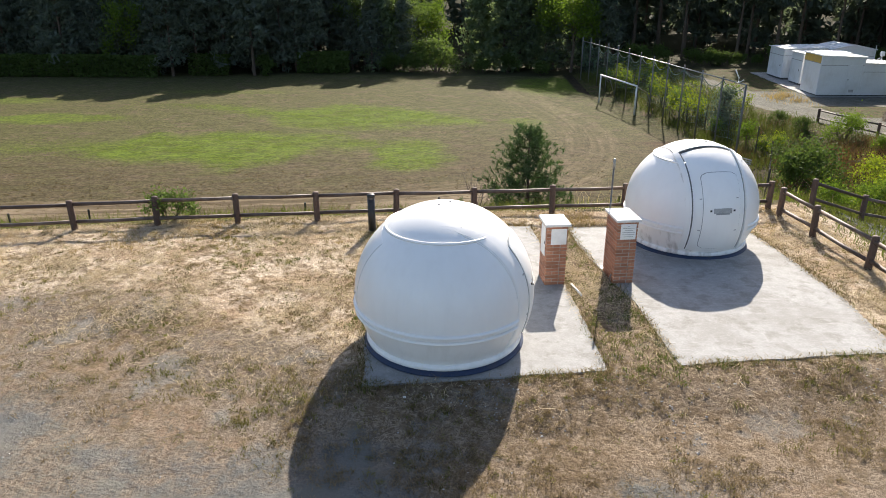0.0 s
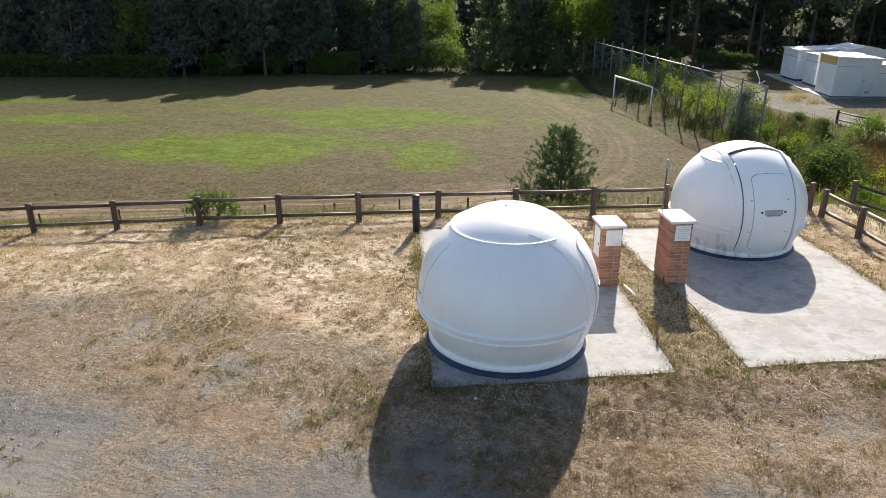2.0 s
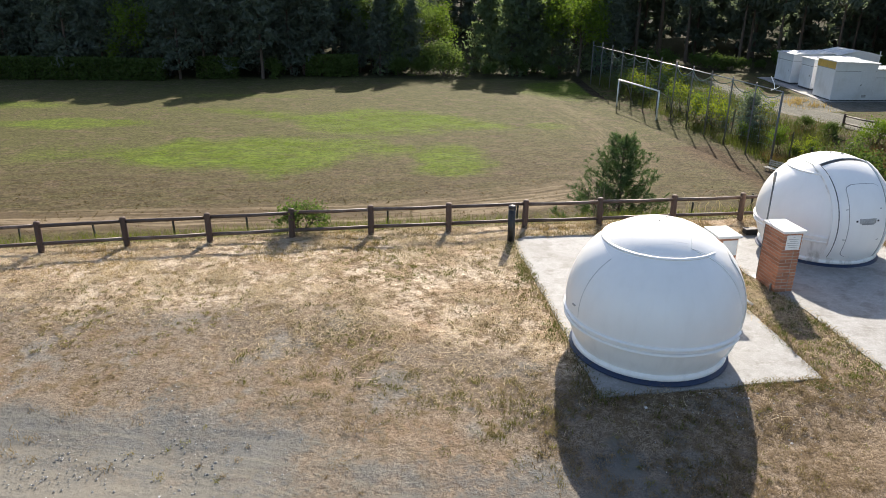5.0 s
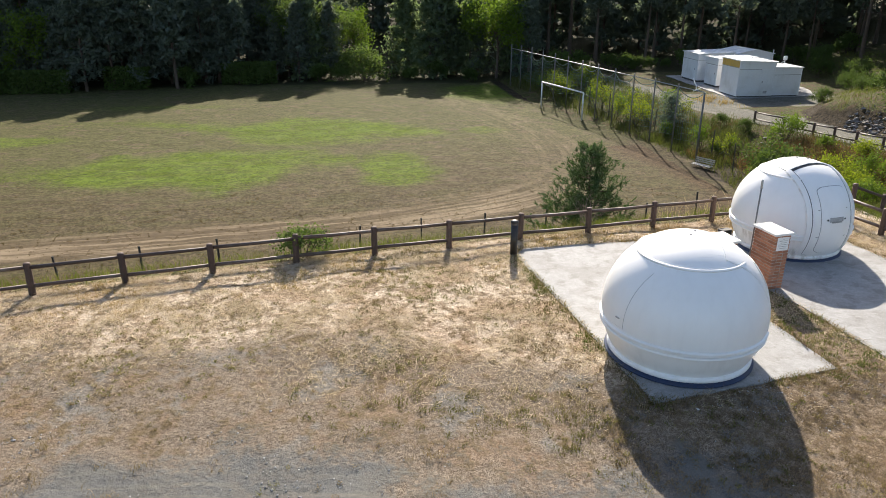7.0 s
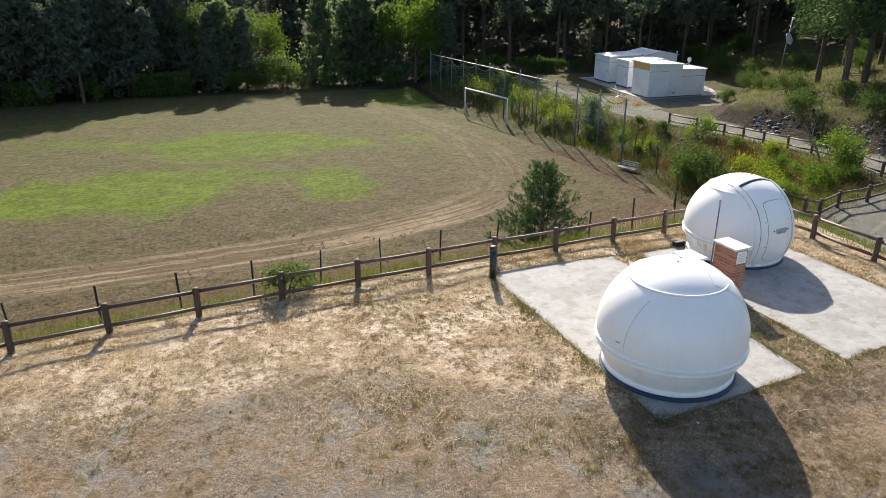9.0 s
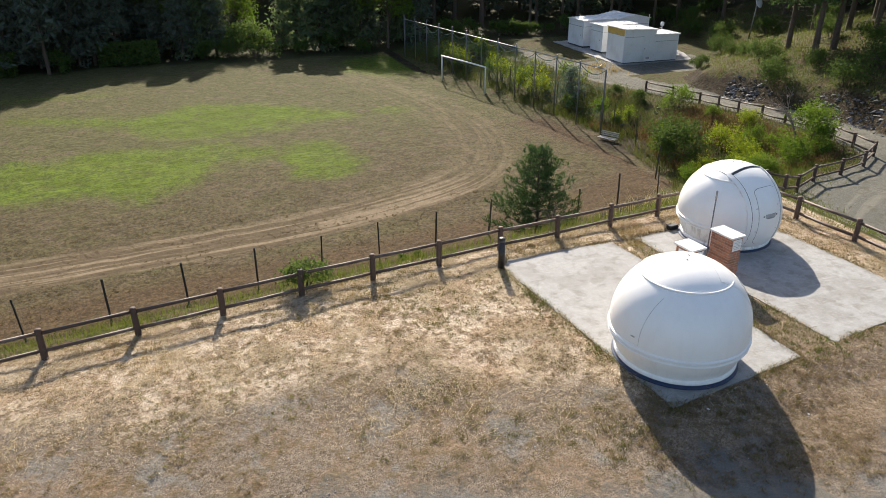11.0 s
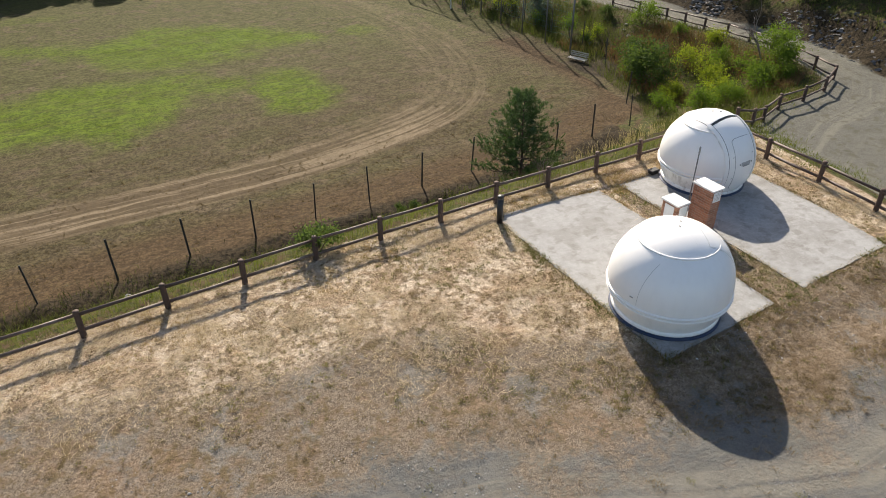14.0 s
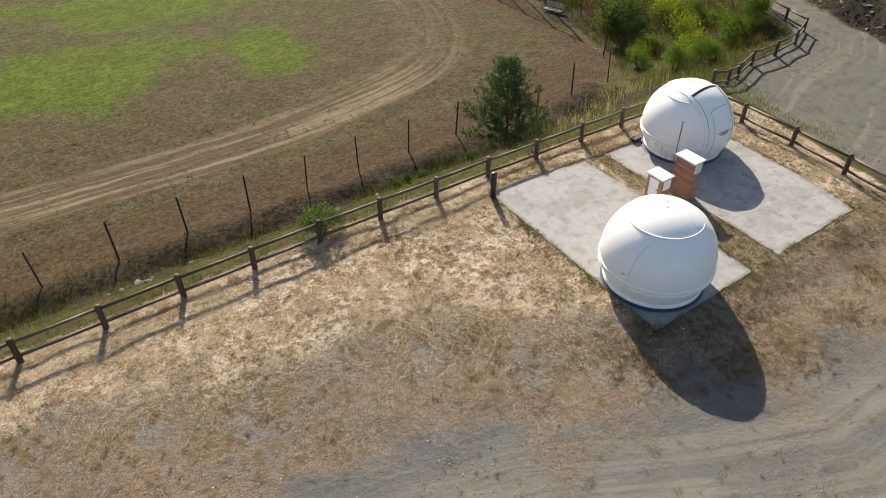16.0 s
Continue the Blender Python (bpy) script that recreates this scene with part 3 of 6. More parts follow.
def build_ground():
    xs = axis((-420, -60, 24), (-60, -22, 1.2), (-22, 12, 0.2), (12, 42, 0.35), (42, 66, 1.2), (66, 420, 24))
    ys = axis((-220, -6, 16), (-6, 2, 1.0), (2, 25, 0.2), (25, 48, 0.35), (48, 84, 0.6), (84, 420, 16))
    gx, gy = np.meshgrid(xs, ys)
    d, e = into_low(gx, gy), hill_in(gx, gy)
    z = land(gx, gy)
    near = (gx > -22) & (gx < 42) & (gy > 2) & (gy < 60)
    bumps = 0.05 * (vnoise(gx, gy, 1.3, 1) - 0.5) + 0.03 * (vnoise(gx, gy, 3.6, 2) - 0.5)
    rank = sstep(0.3, 1.5, d) * sstep(7.5, 5.5, d)
    z = z + near * bumps * (1 + 3.0 * np.maximum(rank, e > 0.2))
    z = level_pads(gx, gy, z)
    v = np.stack([gx, gy, z], -1).reshape(-1, 3)
    ny, nx = gx.shape
    i = np.arange(ny * nx).reshape(ny, nx)
    f = np.stack([i[:-1, :-1], i[:-1, 1:], i[1:, 1:], i[1:, :-1]], -1).reshape(-1, 4)
    me = sheet("ground", v, f, True)
    x, y = gx, gy
    wob = vnoise(x, y, 0.5, 5) - 0.5
    # gravel drive in front, its line and the thin grass along it
    edge = np.interp(x, [-40, -14.5, -10.4, -8, -5.7, -2.5, 0, 2.5, 5, 9], [11.6, 9.8, 8.8, 8.5, 8.0, 6.8, 6.1, 6.4, 6.7, 7.0])
    fray = vnoise(0.83 * x + 0.56 * y, 0.83 * y - 0.56 * x, 0.8, 6) + 0.5 * vnoise(0.64 * x - 0.77 * y, 0.64 * y + 0.77 * x, 1.9, 7) - 0.75
    gravel = sstep(0.9, -1.9, y - edge + 1.4 * wob + 1.6 * fray)
    up = d < 0.2
    yard = sstep(9.0, 11.5, x) * sstep(20, 18.5, y - 0.32 * (x - 13)) * up
    apron = (x > 19.5) & (x < 32) & (y > 45.0) & (y < 51.5)
    road = up & (x > 9.5) & (e < 0.2) & ((d > -3.6) | (y < 41) | apron)
    gravel = np.maximum(gravel * (x < 9.5), np.maximum(yard * 0.9, road * sstep(-0.05, -0.55, d)) * (y < 64) * (x < 31))
    thin = sstep(4.4, 0.8, y - edge + 2.2 * wob) * (x < 9.5)
    thin = np.maximum(thin, sstep(1.5, 3.0, x) * sstep(9.3, 8.6, y) * 0.9 * (x < 9))
    straw = up * (x < 9) * sstep(-0.1, -0.5, d) * 1.0
    lush = sstep(-0.5, 0.2, d) * np.where(x < 9, sstep(1.7, 0.9, d), sstep(6.4, 5.2, d)) * (d > -1)
    lush = np.maximum(lush, sstep(8.4, 9.0, x) * sstep(12.8, 11.2, x) * up * (y < 21) * 0.85)
    lush = np.maximum(lush, sstep(0.7, 1.5, e) * (y < 75))
    net_x = np.interp(y, [30, 35.4, 65], [13.6, 13.2, 9.4])
    lush = np.maximum(lush, sstep(-0.3, 0.6, x - net_x) * (d > 0) * (y > 30) * (y < 80) * 0.8)
    earth = sstep(0.0, 0.3, e) * sstep(1.7, 0.8, e + 1.2 * wob) * (y < 50)
    earth = np.maximum(earth, 0.9 * sstep(4.0, 2.8, np.hypot(x - 15.5, y - 33)) * (d > 0))
    earth = np.maximum(earth, 1.0 * sstep(0.9, 1.7, d) * sstep(6.9, 5.7, d) * (x < 9))
    rust = 0.85 * sstep(4.8, 6.0, d) * sstep(10.6, 7.6, d) * (x < 12) * (y < 40)
    lush = np.maximum(lush, 0.9 * up * (x > 15) * (d < -3.4) * (y > 41) * ~apron * (e < 0.2) * (y < 66))
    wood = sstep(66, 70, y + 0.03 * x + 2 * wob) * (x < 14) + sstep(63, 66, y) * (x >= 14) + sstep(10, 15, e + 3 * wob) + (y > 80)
    # mown patches that stayed green, and the wheel track round the field
    green = green_of(x, y)
    olive = 0.31 + sstep(32, 50, y - 0.25 * x) * 0.58 + 0.30 * (vnoise(x, y, 0.16, 61) - 0.5) + 0.35 * sstep(0.0, 0.4, green)
    olive = np.maximum(olive, 0.75 * sstep(6.5, 9.0, x) * sstep(36, 44, y))
    # wheel tracks: metres inwards from the outer line
    lane = np.where(x < 9.5, y - edge, 1.3 * d)
    px = np.interp(np.linspace(0, 12, 97), range(13), [-60, -30, -15, -11, -6.6, -3.1, -0.2, 2.6, 5.2, 7.3, 8.2, 8.0, 4.4])
    py = np.interp(np.linspace(0, 12, 97), range(13), [21, 23.6, 25.0, 25.5, 25.9, 26.7, 27.7, 28.9, 30.6, 34.4, 40.2, 46.5, 59.0])
    for _ in range(30):
        px[1:-1], py[1:-1] = (px[:-2] + 2 * px[1:-1] + px[2:]) / 4, (py[:-2] + 2 * py[1:-1] + py[2:]) / 4
    best, inward = np.full(x.shape, 1e9), np.zeros_like(x)
    for ax, ay, bx, by in zip(px[:-1], py[:-1], px[1:], py[1:]):
        ln = math.hypot(bx - ax, by - ay)
        t = np.clip(((x - ax) * (bx - ax) + (y - ay) * (by - ay)) / ln ** 2, 0, 1)
        gap = np.hypot(x - ax - t * (bx - ax), y - ay - t * (by - ay))
        side = np.sign((bx - ax) * (y - ay) - (by - ay) * (x - ax))
        inward = np.where(gap < best, side * gap, inward)
        best = np.minimum(best, gap)
    brown = sstep(-2.2, -1.2, x + 0.5 * wob) * sstep(10, 8.5, x) * sstep(-0.5, 0.7, y - edge + 0.8 * wob) * sstep(0.4, -0.2, y - (8.75 + 0.17 * x)) * 0.72
    brown = np.maximum(brown, 0.8 * (x > 1.6) * (x < 3.2) * (y > 8) * (y < 15.4))
    yard = gravel * (x > 9.5) * (d < 0.5)
    far = sstep(27, 34, y)
    track = sstep(-0.6, 0.1, inward) * sstep(3.3 + 2.2 * far, 1.5 + 1.2 * far, inward) * (0.88 - 0.56 * far)
    track = track * (0.75 + 0.5 * vnoise(x, y, 0.35, 9)) * (d > 4)
    lane = np.where(d > 3.5, inward, lane)
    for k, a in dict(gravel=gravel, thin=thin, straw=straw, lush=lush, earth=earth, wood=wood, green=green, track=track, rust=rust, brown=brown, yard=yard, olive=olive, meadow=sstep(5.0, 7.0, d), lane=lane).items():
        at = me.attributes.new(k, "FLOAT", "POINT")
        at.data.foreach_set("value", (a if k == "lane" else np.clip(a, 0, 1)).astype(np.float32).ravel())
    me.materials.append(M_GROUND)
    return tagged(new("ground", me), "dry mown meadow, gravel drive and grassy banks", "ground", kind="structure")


ground = build_ground()

# concrete pads, laid a little proud of the soil
def jagged(outline, step=0.10, rough=0.008, wave=0.045):
    """An outline with crumbled edges."""
    out = []
    for (ax, ay), (bx, by) in zip(outline, outline[1:] + outline[:1]):
        ln = math.hypot(bx - ax, by - ay)
        n = max(1, int(ln / step))
        nx, ny = (by - ay) / ln, (ax - bx) / ln
        for k in range(n):
            t = k / n
            x, y = ax + (bx - ax) * t, ay + (by - ay) * t
            o = wave * (float(vnoise(x, y, 1.6, 71)) + 0.6 * float(vnoise(x, y, 5.0, 72)) - 0.9) + RNG.uniform(-rough, rough)
            out.append((x + nx * o, y + ny * o))
    return out


for outline, fall in ((PAD_A, 0.0), (PAD_B, FALL)):
    slab = Shape().slab(jagged(outline), -0.16, 0.0)
    slab.v = [(x, y, z - fall * max(0.0, y - 9.2)) for x, y, z in slab.v]
    tagged(part("pavement", slab, M_CONCRETE), "pale broom-finished concrete slab set in dry grass", "pavement", kind="structure")

# ---- observatory domes ----
R, ZC = 1.34, 0.815


def skin(b0, b1, e0, e1, r0, r1, nb=10, ne=24, about="slot", corner=0.0):
    """A thick patch of a ball. slot: sideways angle b, angle e from level front (-y) over the top; turn: azimuth b from the front, elevation e."""
    def at(b, e, r):
        b, e = radians(b), radians(e)
        if about == "slot":
            return (r * math.sin(b), -r * math.cos(b) * math.cos(e), ZC + r * math.cos(b) * math.sin(e))
        return (r * math.sin(b) * math.cos(e), -r * math.cos(b) * math.cos(e), ZC + r * math.sin(e))

    def wide(u):
        """Narrows the patch near its ends, for rounded corners."""
        d = max(0.0, corner - min(u, 1 - u) * (e1 - e0))
        return 1 - (corner - math.sqrt(max(0.0, corner * corner - d * d))) / ((b1 - b0) / 2) if corner else 1.0

    mid = (b0 + b1) / 2
    v = [at(mid + (b1 - b0) * (i / nb - 0.5) * wide(j / ne), e0 + (e1 - e0) * j / ne, r) for r in (r1, r0) for j in range(ne + 1) for i in range(nb + 1)]
    k, o, f = nb + 1, (nb + 1) * (ne + 1), []
    for j in range(ne):
        for i in range(nb):
            a = j * k + i
            f += [(a, a + 1, a + k + 1, a + k), (o + a, o + a + k, o + a + k + 1, o + a + 1)]
    rim = [(i, i + 1) for i in range(nb)] + [(ne * k + i + 1, ne * k + i) for i in range(nb)]
    rim += [(j * k + k, j * k) for j in range(ne)] + [(j * k + nb, j * k + k + nb) for j in range(ne)]
    g = [(b, a, o + a, o + b) for a, b in rim]
    s = Shape().add(v, f, True)
    n = len(v)
    s.add([v[i] for i in range(n)], g, False)
    return s


def dome(m, label, skirt, gap, joint, lip_, rib_):
    d = thing("observatory_dome", m, label, "observatory dome", "observatory domes")
    top = [(R * math.cos(radians(a)), ZC + R * math.sin(radians(a))) for a in np.linspace(-9, 90, 50)]
    top[-1] = (0.0005, ZC + R)
    part("shell", Shape().lathe(top, 128), M_SHELL, d, "smooth white fibreglass shell")
    low = [(math.sqrt(R * R - (z - ZC) ** 2) - 0.012, z) for z in np.linspace(0.10, 0.62, 14)]
    part("skirt", Shape().lathe(low, 128), skirt, d, "white fibreglass skirt")
    for z in (0.575, 0.675):
        r = math.sqrt(R * R - (z - ZC) ** 2) - 0.004
        lip = [(r + 0.044 * math.cos(a), z + 0.028 * math.sin(a)) for a in np.linspace(-math.pi / 2, math.pi / 2, 9)]
        part("ridge", Shape().lathe(lip, 128, True, (-90 + 27.5, 270 - 30.5)), M_SHELL, d)
    part("base_flange", Shape().lathe([(1.10, 0.068), (1.185, 0.068), (1.197, 0.08), (1.197, 0.12), (1.175, 0.15), (1.10, 0.15)], 96), skirt, d)
    part("blue_ring", Shape().lathe([(1.05, 0.0), (1.225, 0.0), (1.235, 0.01), (1.225, 0.022), (1.19, 0.03), (1.18, 0.07), (1.05, 0.07)], 96), M_BLUE, d, "dark blue base ring")
    e = radians(50.5)
    rr, zz = R * math.cos(e), ZC + R * math.sin(e)
    ring = [(rr + 0.024 * math.cos(a), zz + 0.024 * math.sin(a)) for a in np.linspace(0, 2 * math.pi, 9)]
    part("top_ring", Shape().lathe(ring, 96, True, (-90 + 40.5, 270 - 40.5)), M_SHELL, d)
    cap = Shape().lathe([((R + 0.001) * math.cos(radians(a)), ZC + (R + 0.001) * math.sin(radians(a))) for a in np.linspace(50.5, 89.9, 40)], 160)
    away = math.sin(radians(25.2)) * R
    def over_slot(f):
        x, y, z = (sum(cap.v[i][k] for i in f) / len(f) for k in range(3))
        return -away * 1.09 < x < away and y < 0 and math.atan2(z - ZC, -y) < radians(76.5)
    cap.f = [f for f in cap.f if not over_slot(f)]
    cap.s = [True] * len(cap.f)
    part("crown_cap", cap, M_SHELL, d, "smooth white crown of the dome")
    # shutter over the top, ribs, lower panel with its door
    part("shutter", skin(-26.0, 26.0, 76.4, 89, R - 0.01, R + 0.0018, 20, 10), M_SHELL, d, "overlapping top shutter")
    part("shutter_lip", skin(-28.5, 26.0, 75.0, 76.8, R - 0.01, R + lip_, 20, 2), M_SHELL, d)
    part("shutter_seal", skin(-24.5, 22, 71.6, 75.0, R - 0.01, R + 0.0095, 16, 2), gap, d)
    # left strip is a seam; the right one's grey also paints the rib's shaded side
    for b, seal in ((-27.4, joint), (24.4, M_GREYSEAL)):
        part("rib", skin(b - 2.2, b + 2.2, -30, 75.5, R - 0.02, R + rib_, 6, 40), M_SHELL, d)
        s = 1 if b > 0 else -1
        part("rib_edge", skin(min(b + 2.2 * s, b + 3.3 * s), max(b + 2.2 * s, b + 3.3 * s), -29, 72, R - 0.02, R + 0.010, 1, 36), skirt, d)
        part("rib_seal_shade", skin(min(b - 3.4 * s, b - 2.2 * s), max(b - 3.4 * s, b - 2.2 * s), -29, 74.5, R - 0.02, R + 0.012, 1, 36), seal, d)
    part("lower_panel", skin(-24.2, 21.3, -29, 74.5, R - 0.02, R + 0.009, 14, 34), M_SHELL, d)
    door = part("door", skin(-16.0, 15.6, -24, 43.5, R - 0.02, R + 0.022, 10, 40, "slot", 5.0), M_SHELL, d, "white hatch door")
    part("door_seal", skin(-16.5, 16.1, -24.5, 44.3, R - 0.02, R + 0.0125, 10, 40, "slot", 5.0), M_GREYSEAL, d)
    part("handle_recess", skin(-7.8, 7.8, 8.6, 13.0, R, R + 0.026, 8, 3), M_GREYSEAL, door)
    part("handle", skin(-5.8, 5.8, 7.8, 9.2, R, R + 0.034, 8, 1), M_STEEL, door, "chrome pull handle")
    for b in (-10.0, 10.0):
        part("knob", skin(b - 0.75, b + 0.75, 10.2, 11.7, R, R + 0.034, 2, 2), M_BLACK, door)
    for b in (-19.0, 12.0):
        for a in (21, -7):
            part("latch_plate", skin(b, b + 2.0, a, a + 0.9, R, R + (0.014 if b < 0 else 0.026), 2, 1), M_GREYSEAL, d)
    for b in (-28.2, 25.6):
        part("shutter_edge", skin(b - 0.3, b + 0.3, 77, 108, R - 0.01, R + 0.001 + 0.2 * lip_, 2, 20), joint if b < 0 else M_SHELL, d)
    # access panel on the far side of the slot
    part("panel_seal", skin(-26.5, 26.5, 131.5, 183.2, R - 0.01, R + 0.002, 20, 20), M_GREYSEAL, d)
    part("rear_panel", skin(-26.2, 26.2, 131.0, 183.0, R - 0.01, R + 0.0045, 20, 20), M_SHELL, d)
    part("rear_latch", skin(180 + 19, 180 + 22.5, 3.2, 4.0, R, R + 0.022, 2, 1, "turn"), M_GREYSEAL, d)
    # small fittings near the crown
    part("crown_bolt", skin(-3, -1.4, 92, 93, R, R + 0.022, 1, 1), M_GREYSEAL, d)
    part("crown_bolt", skin(4, 6.6, 86, 87, R, R + 0.022, 1, 1), M_GREYSEAL, d)
    return d


dome(pose(-0.387, 9.80, 0.005, 0, 0, 85), "white fibreglass observatory dome, closed, on a pale concrete pad", M_CLEANSKIRT, M_SHELL, M_SHELL, 0.0025, 0.014)
dome(pose(4.627, 14.51, -FALL * 5.3, 0, 0, 10), "white observatory dome with a closed hatch door and stained skirt", M_SKIRT, M_SEAM, M_SEAMGREY, 0.028, 0.040)


# ---- brick pillars with cement caps ----
COURSE = 0.0665


def brick_pillar(m, wide, deep, courses, label):
    p = thing("brick_pillar", m, label, "brick pillar", "brick pillars")
    h = courses * COURSE
    part("mortar_core", Shape().box((-wide / 2 + 0.008, -deep / 2 + 0.008, 0), (wide / 2 - 0.008, deep / 2 - 0.008, h)), M_MORTAR, p)
    part("cap", Shape().box((-wide / 2 - 0.045, -deep / 2 - 0.045, h), (wide / 2 + 0.045, deep / 2 + 0.045, h + 0.05), None, 0.008), M_CAP, p, "pale cement cap slab")
    return p, h


p_one, h_one = brick_pillar(pose(1.50, 12.06, -0.01, 0, 0, 8), 0.37, 0.50, 17, "orange-red brick pillar with a white meter-box door")
p_two, h_two = brick_pillar(pose(2.76, 12.33, -0.045, 0, 0, 8), 0.37, 0.62, 18, "taller red brick pillar with a white plaque")


# cabinet doors and plaques stand a few millimetres proud of the brick
d1 = part("box_door", Shape().box((-0.199, -0.15, h_one - 0.60), (-0.186, 0.15, h_one - 0.06), None, 0.004), M_WHITE, p_one, "white sheet-metal cabinet door")
part("door_lock", Shape().box((-0.208, -0.14, h_one - 0.36), (-0.199, -0.115, h_one - 0.32)), M_BLACK, d1)
part("plaque", Shape().box((-0.115, -0.262, h_one - 0.34), (0.165, -0.251, h_one - 0.045), None, 0.003), M_WHITE, p_one, "blank white plate")
pl = part("plaque", Shape().box((-0.13, -0.322, h_two - 0.33), (0.15, -0.311, h_two - 0.04), None, 0.003), M_WHITE, p_two, "white plaque with grey lines of writing")
for k, (a, b) in enumerate(((-0.01, 0.03), (-0.09, 0.11), (-0.06, 0.09), (-0.11, 0.13), (-0.10, 0.12), (-0.07, 0.10))):
    z = h_two - 0.075 - k * 0.04
    part("writing_line", Shape().box((a, -0.3245, z - 0.005), (b, -0.3222, z + 0.004)), M_INK, pl)
part("pipe_stub", Shape().tube([(-0.196, -0.20, 0.0), (-0.205, -0.20, 0.10), (-0.196, -0.20, 0.14)], 0.018, 8), M_STEEL, p_two, "short grey pipe end")

# thin mast behind the taller pillar
mast = thing("mast", pose(2.60, 12.74, -0.06), "thin grey steel mast with a sensor tip", "mast")
part("pole", Shape().tube([(0, 0, 0), (0, 0, 2.02)], 0.016, 8), M_POLE, mast)
part("tip", Shape().tube([(0, 0, 2.0), (0, 0, 2.17), (0, 0, 2.19)], [0.024, 0.024, 0.012], 10), M_STEEL, mast)
part("foot", Shape().box((-0.07, -0.07, 0), (0.07, 0.07, 0.02), None, 0.004), M_STEEL, mast)

# black bollard lamp by the pad
bol = thing("bollard", pose(-2.19, 14.50, height(-2.19, 14.5)), "black round bollard with a pale band near its top", "bollard")
part("post", Shape().lathe([(0.0005, 0), (0.082, 0), (0.082, 0.80), (0.078, 0.80), (0.078, 0.845), (0.0005, 0.845)], 24), M_BLACK, bol)
part("band", Shape().lathe([(0.079, 0.80), (0.0800, 0.803), (0.0800, 0.842), (0.079, 0.845)], 24), M_SEAM, bol, "dark grey band")
part("lid", Shape().lathe([(0.084, 0.845), (0.088, 0.85), (0.086, 0.885), (0.06, 0.905), (0.0005, 0.91)], 24), M_BLACK, bol)

# dark equipment box beside the dome
bx = thing("equipment_box", pose(3.52, 15.36, -FALL * 6.1, 0, 0, 10), "dark grey plastic box at the slab's back edge", "box")
part("body", Shape().box((-0.15, -0.09, 0), (0.15, 0.09, 0.12), None, 0.015), M_BLACK, bx)
part("lid", Shape().box((-0.16, -0.10, 0.12), (0.16, 0.10, 0.15), None, 0.012), M_SEAM, bx)

part_pipe = tagged(part("drain_pipe", Shape().tube([(1.84, 11.85, 0.0), (1.89, 11.62, 0.012), (1.96, 11.38, 0.0)], 0.022, 10), M_WHITE), "short white plastic pipe lying on dry grass", "pipe")


# ---- rail fences ----
def log_post(tall=0.86, r=0.072):
    return Shape().lathe([(0.0005, 0), (r * 1.03, 0), (r, 0.2), (r * 0.97, tall - 0.03), (r * 0.85, tall - 0.005), (0.0005, tall)], 12).mesh("post")


POST_MESH = log_post()
POST_MESH.materials.append(M_TIMBER)


def rail_fence(points, label):
    """Round posts at the points and two round rails between each pair."""
    x0, y0 = points[0]
    z0 = height(x0, y0)
    f = thing("fence", pose(x0, y0, z0), label, "fence", "timber rail fences")
    zs = [height(x, y) for x, y in points]
    for (x, y), z in zip(points, zs):
        part("post", POST_MESH, None, f, "", pose(x - x0, y - y0, z - z0 - 0.16, RNG.uniform(-1.5, 1.5), RNG.uniform(-1.5, 1.5), RNG.uniform(0, 360)))
    for i in range(len(points) - 1):
        (ax, ay), (bx, by) = points[i], points[i + 1]
        for lift in (0.60, 0.19):
            a = Vector((ax - x0, ay - y0, zs[i] - z0 + lift + RNG.uniform(-0.012, 0.012)))
            b = Vector((bx - x0, by - y0, zs[i + 1] - z0 + lift + RNG.uniform(-0.012, 0.012)))
            mid = (a + b) / 2 + Vector((0, 0, RNG.uniform(-0.018, 0.004)))
            part("rail", Shape().tube([a, mid, b], [0.043, 0.041, 0.040], 10), M_RAIL, f)
    return f


back = [(x, fence_y(x) + RNG.uniform(-0.02, 0.02)) for x in (-27.0, -25.2, -23.4, -21.6, -19.8, -18.0, -16.2, -14.4, -12.6, -10.79, -9.0, -7.19, -5.39, -3.59, -1.78, 0.05, 1.9, 3.65, 5.4)] + [(7.17, 16.63)]
rail_fence(back, "dark brown timber rail fence along the dry bank")
rail_fence([(7.23, 16.11), (7.42, 14.76), (7.635, 12.89), (7.83, 11.05), (8.0, 9.25), (8.2, 7.45)], "brown timber rail fence beside the concrete pad")
rail_fence([(8.55, 17.35), (10.35, 18.25), (12.0, 19.25), (13.6, 20.05), (15.25, 20.3), (17.0, 20.8), (18.54, 21.72)], "brown timber rail fence above the overgrown gully")
rail_fence([(18.85, 23.1), (19.6, 25.0), (20.15, 27.0), (20.35, 28.8), (20.35, 30.5), (20.2, 32.2), (20.1, 33.8), (20.0, 35.4), (19.6, 37.6), (19.06, 39.8)], "brown timber rail fence along the gravel track")
rail_fence([(18.54, 21.72), (18.85, 23.1)], "short timber rail fence closing the bend of the track")


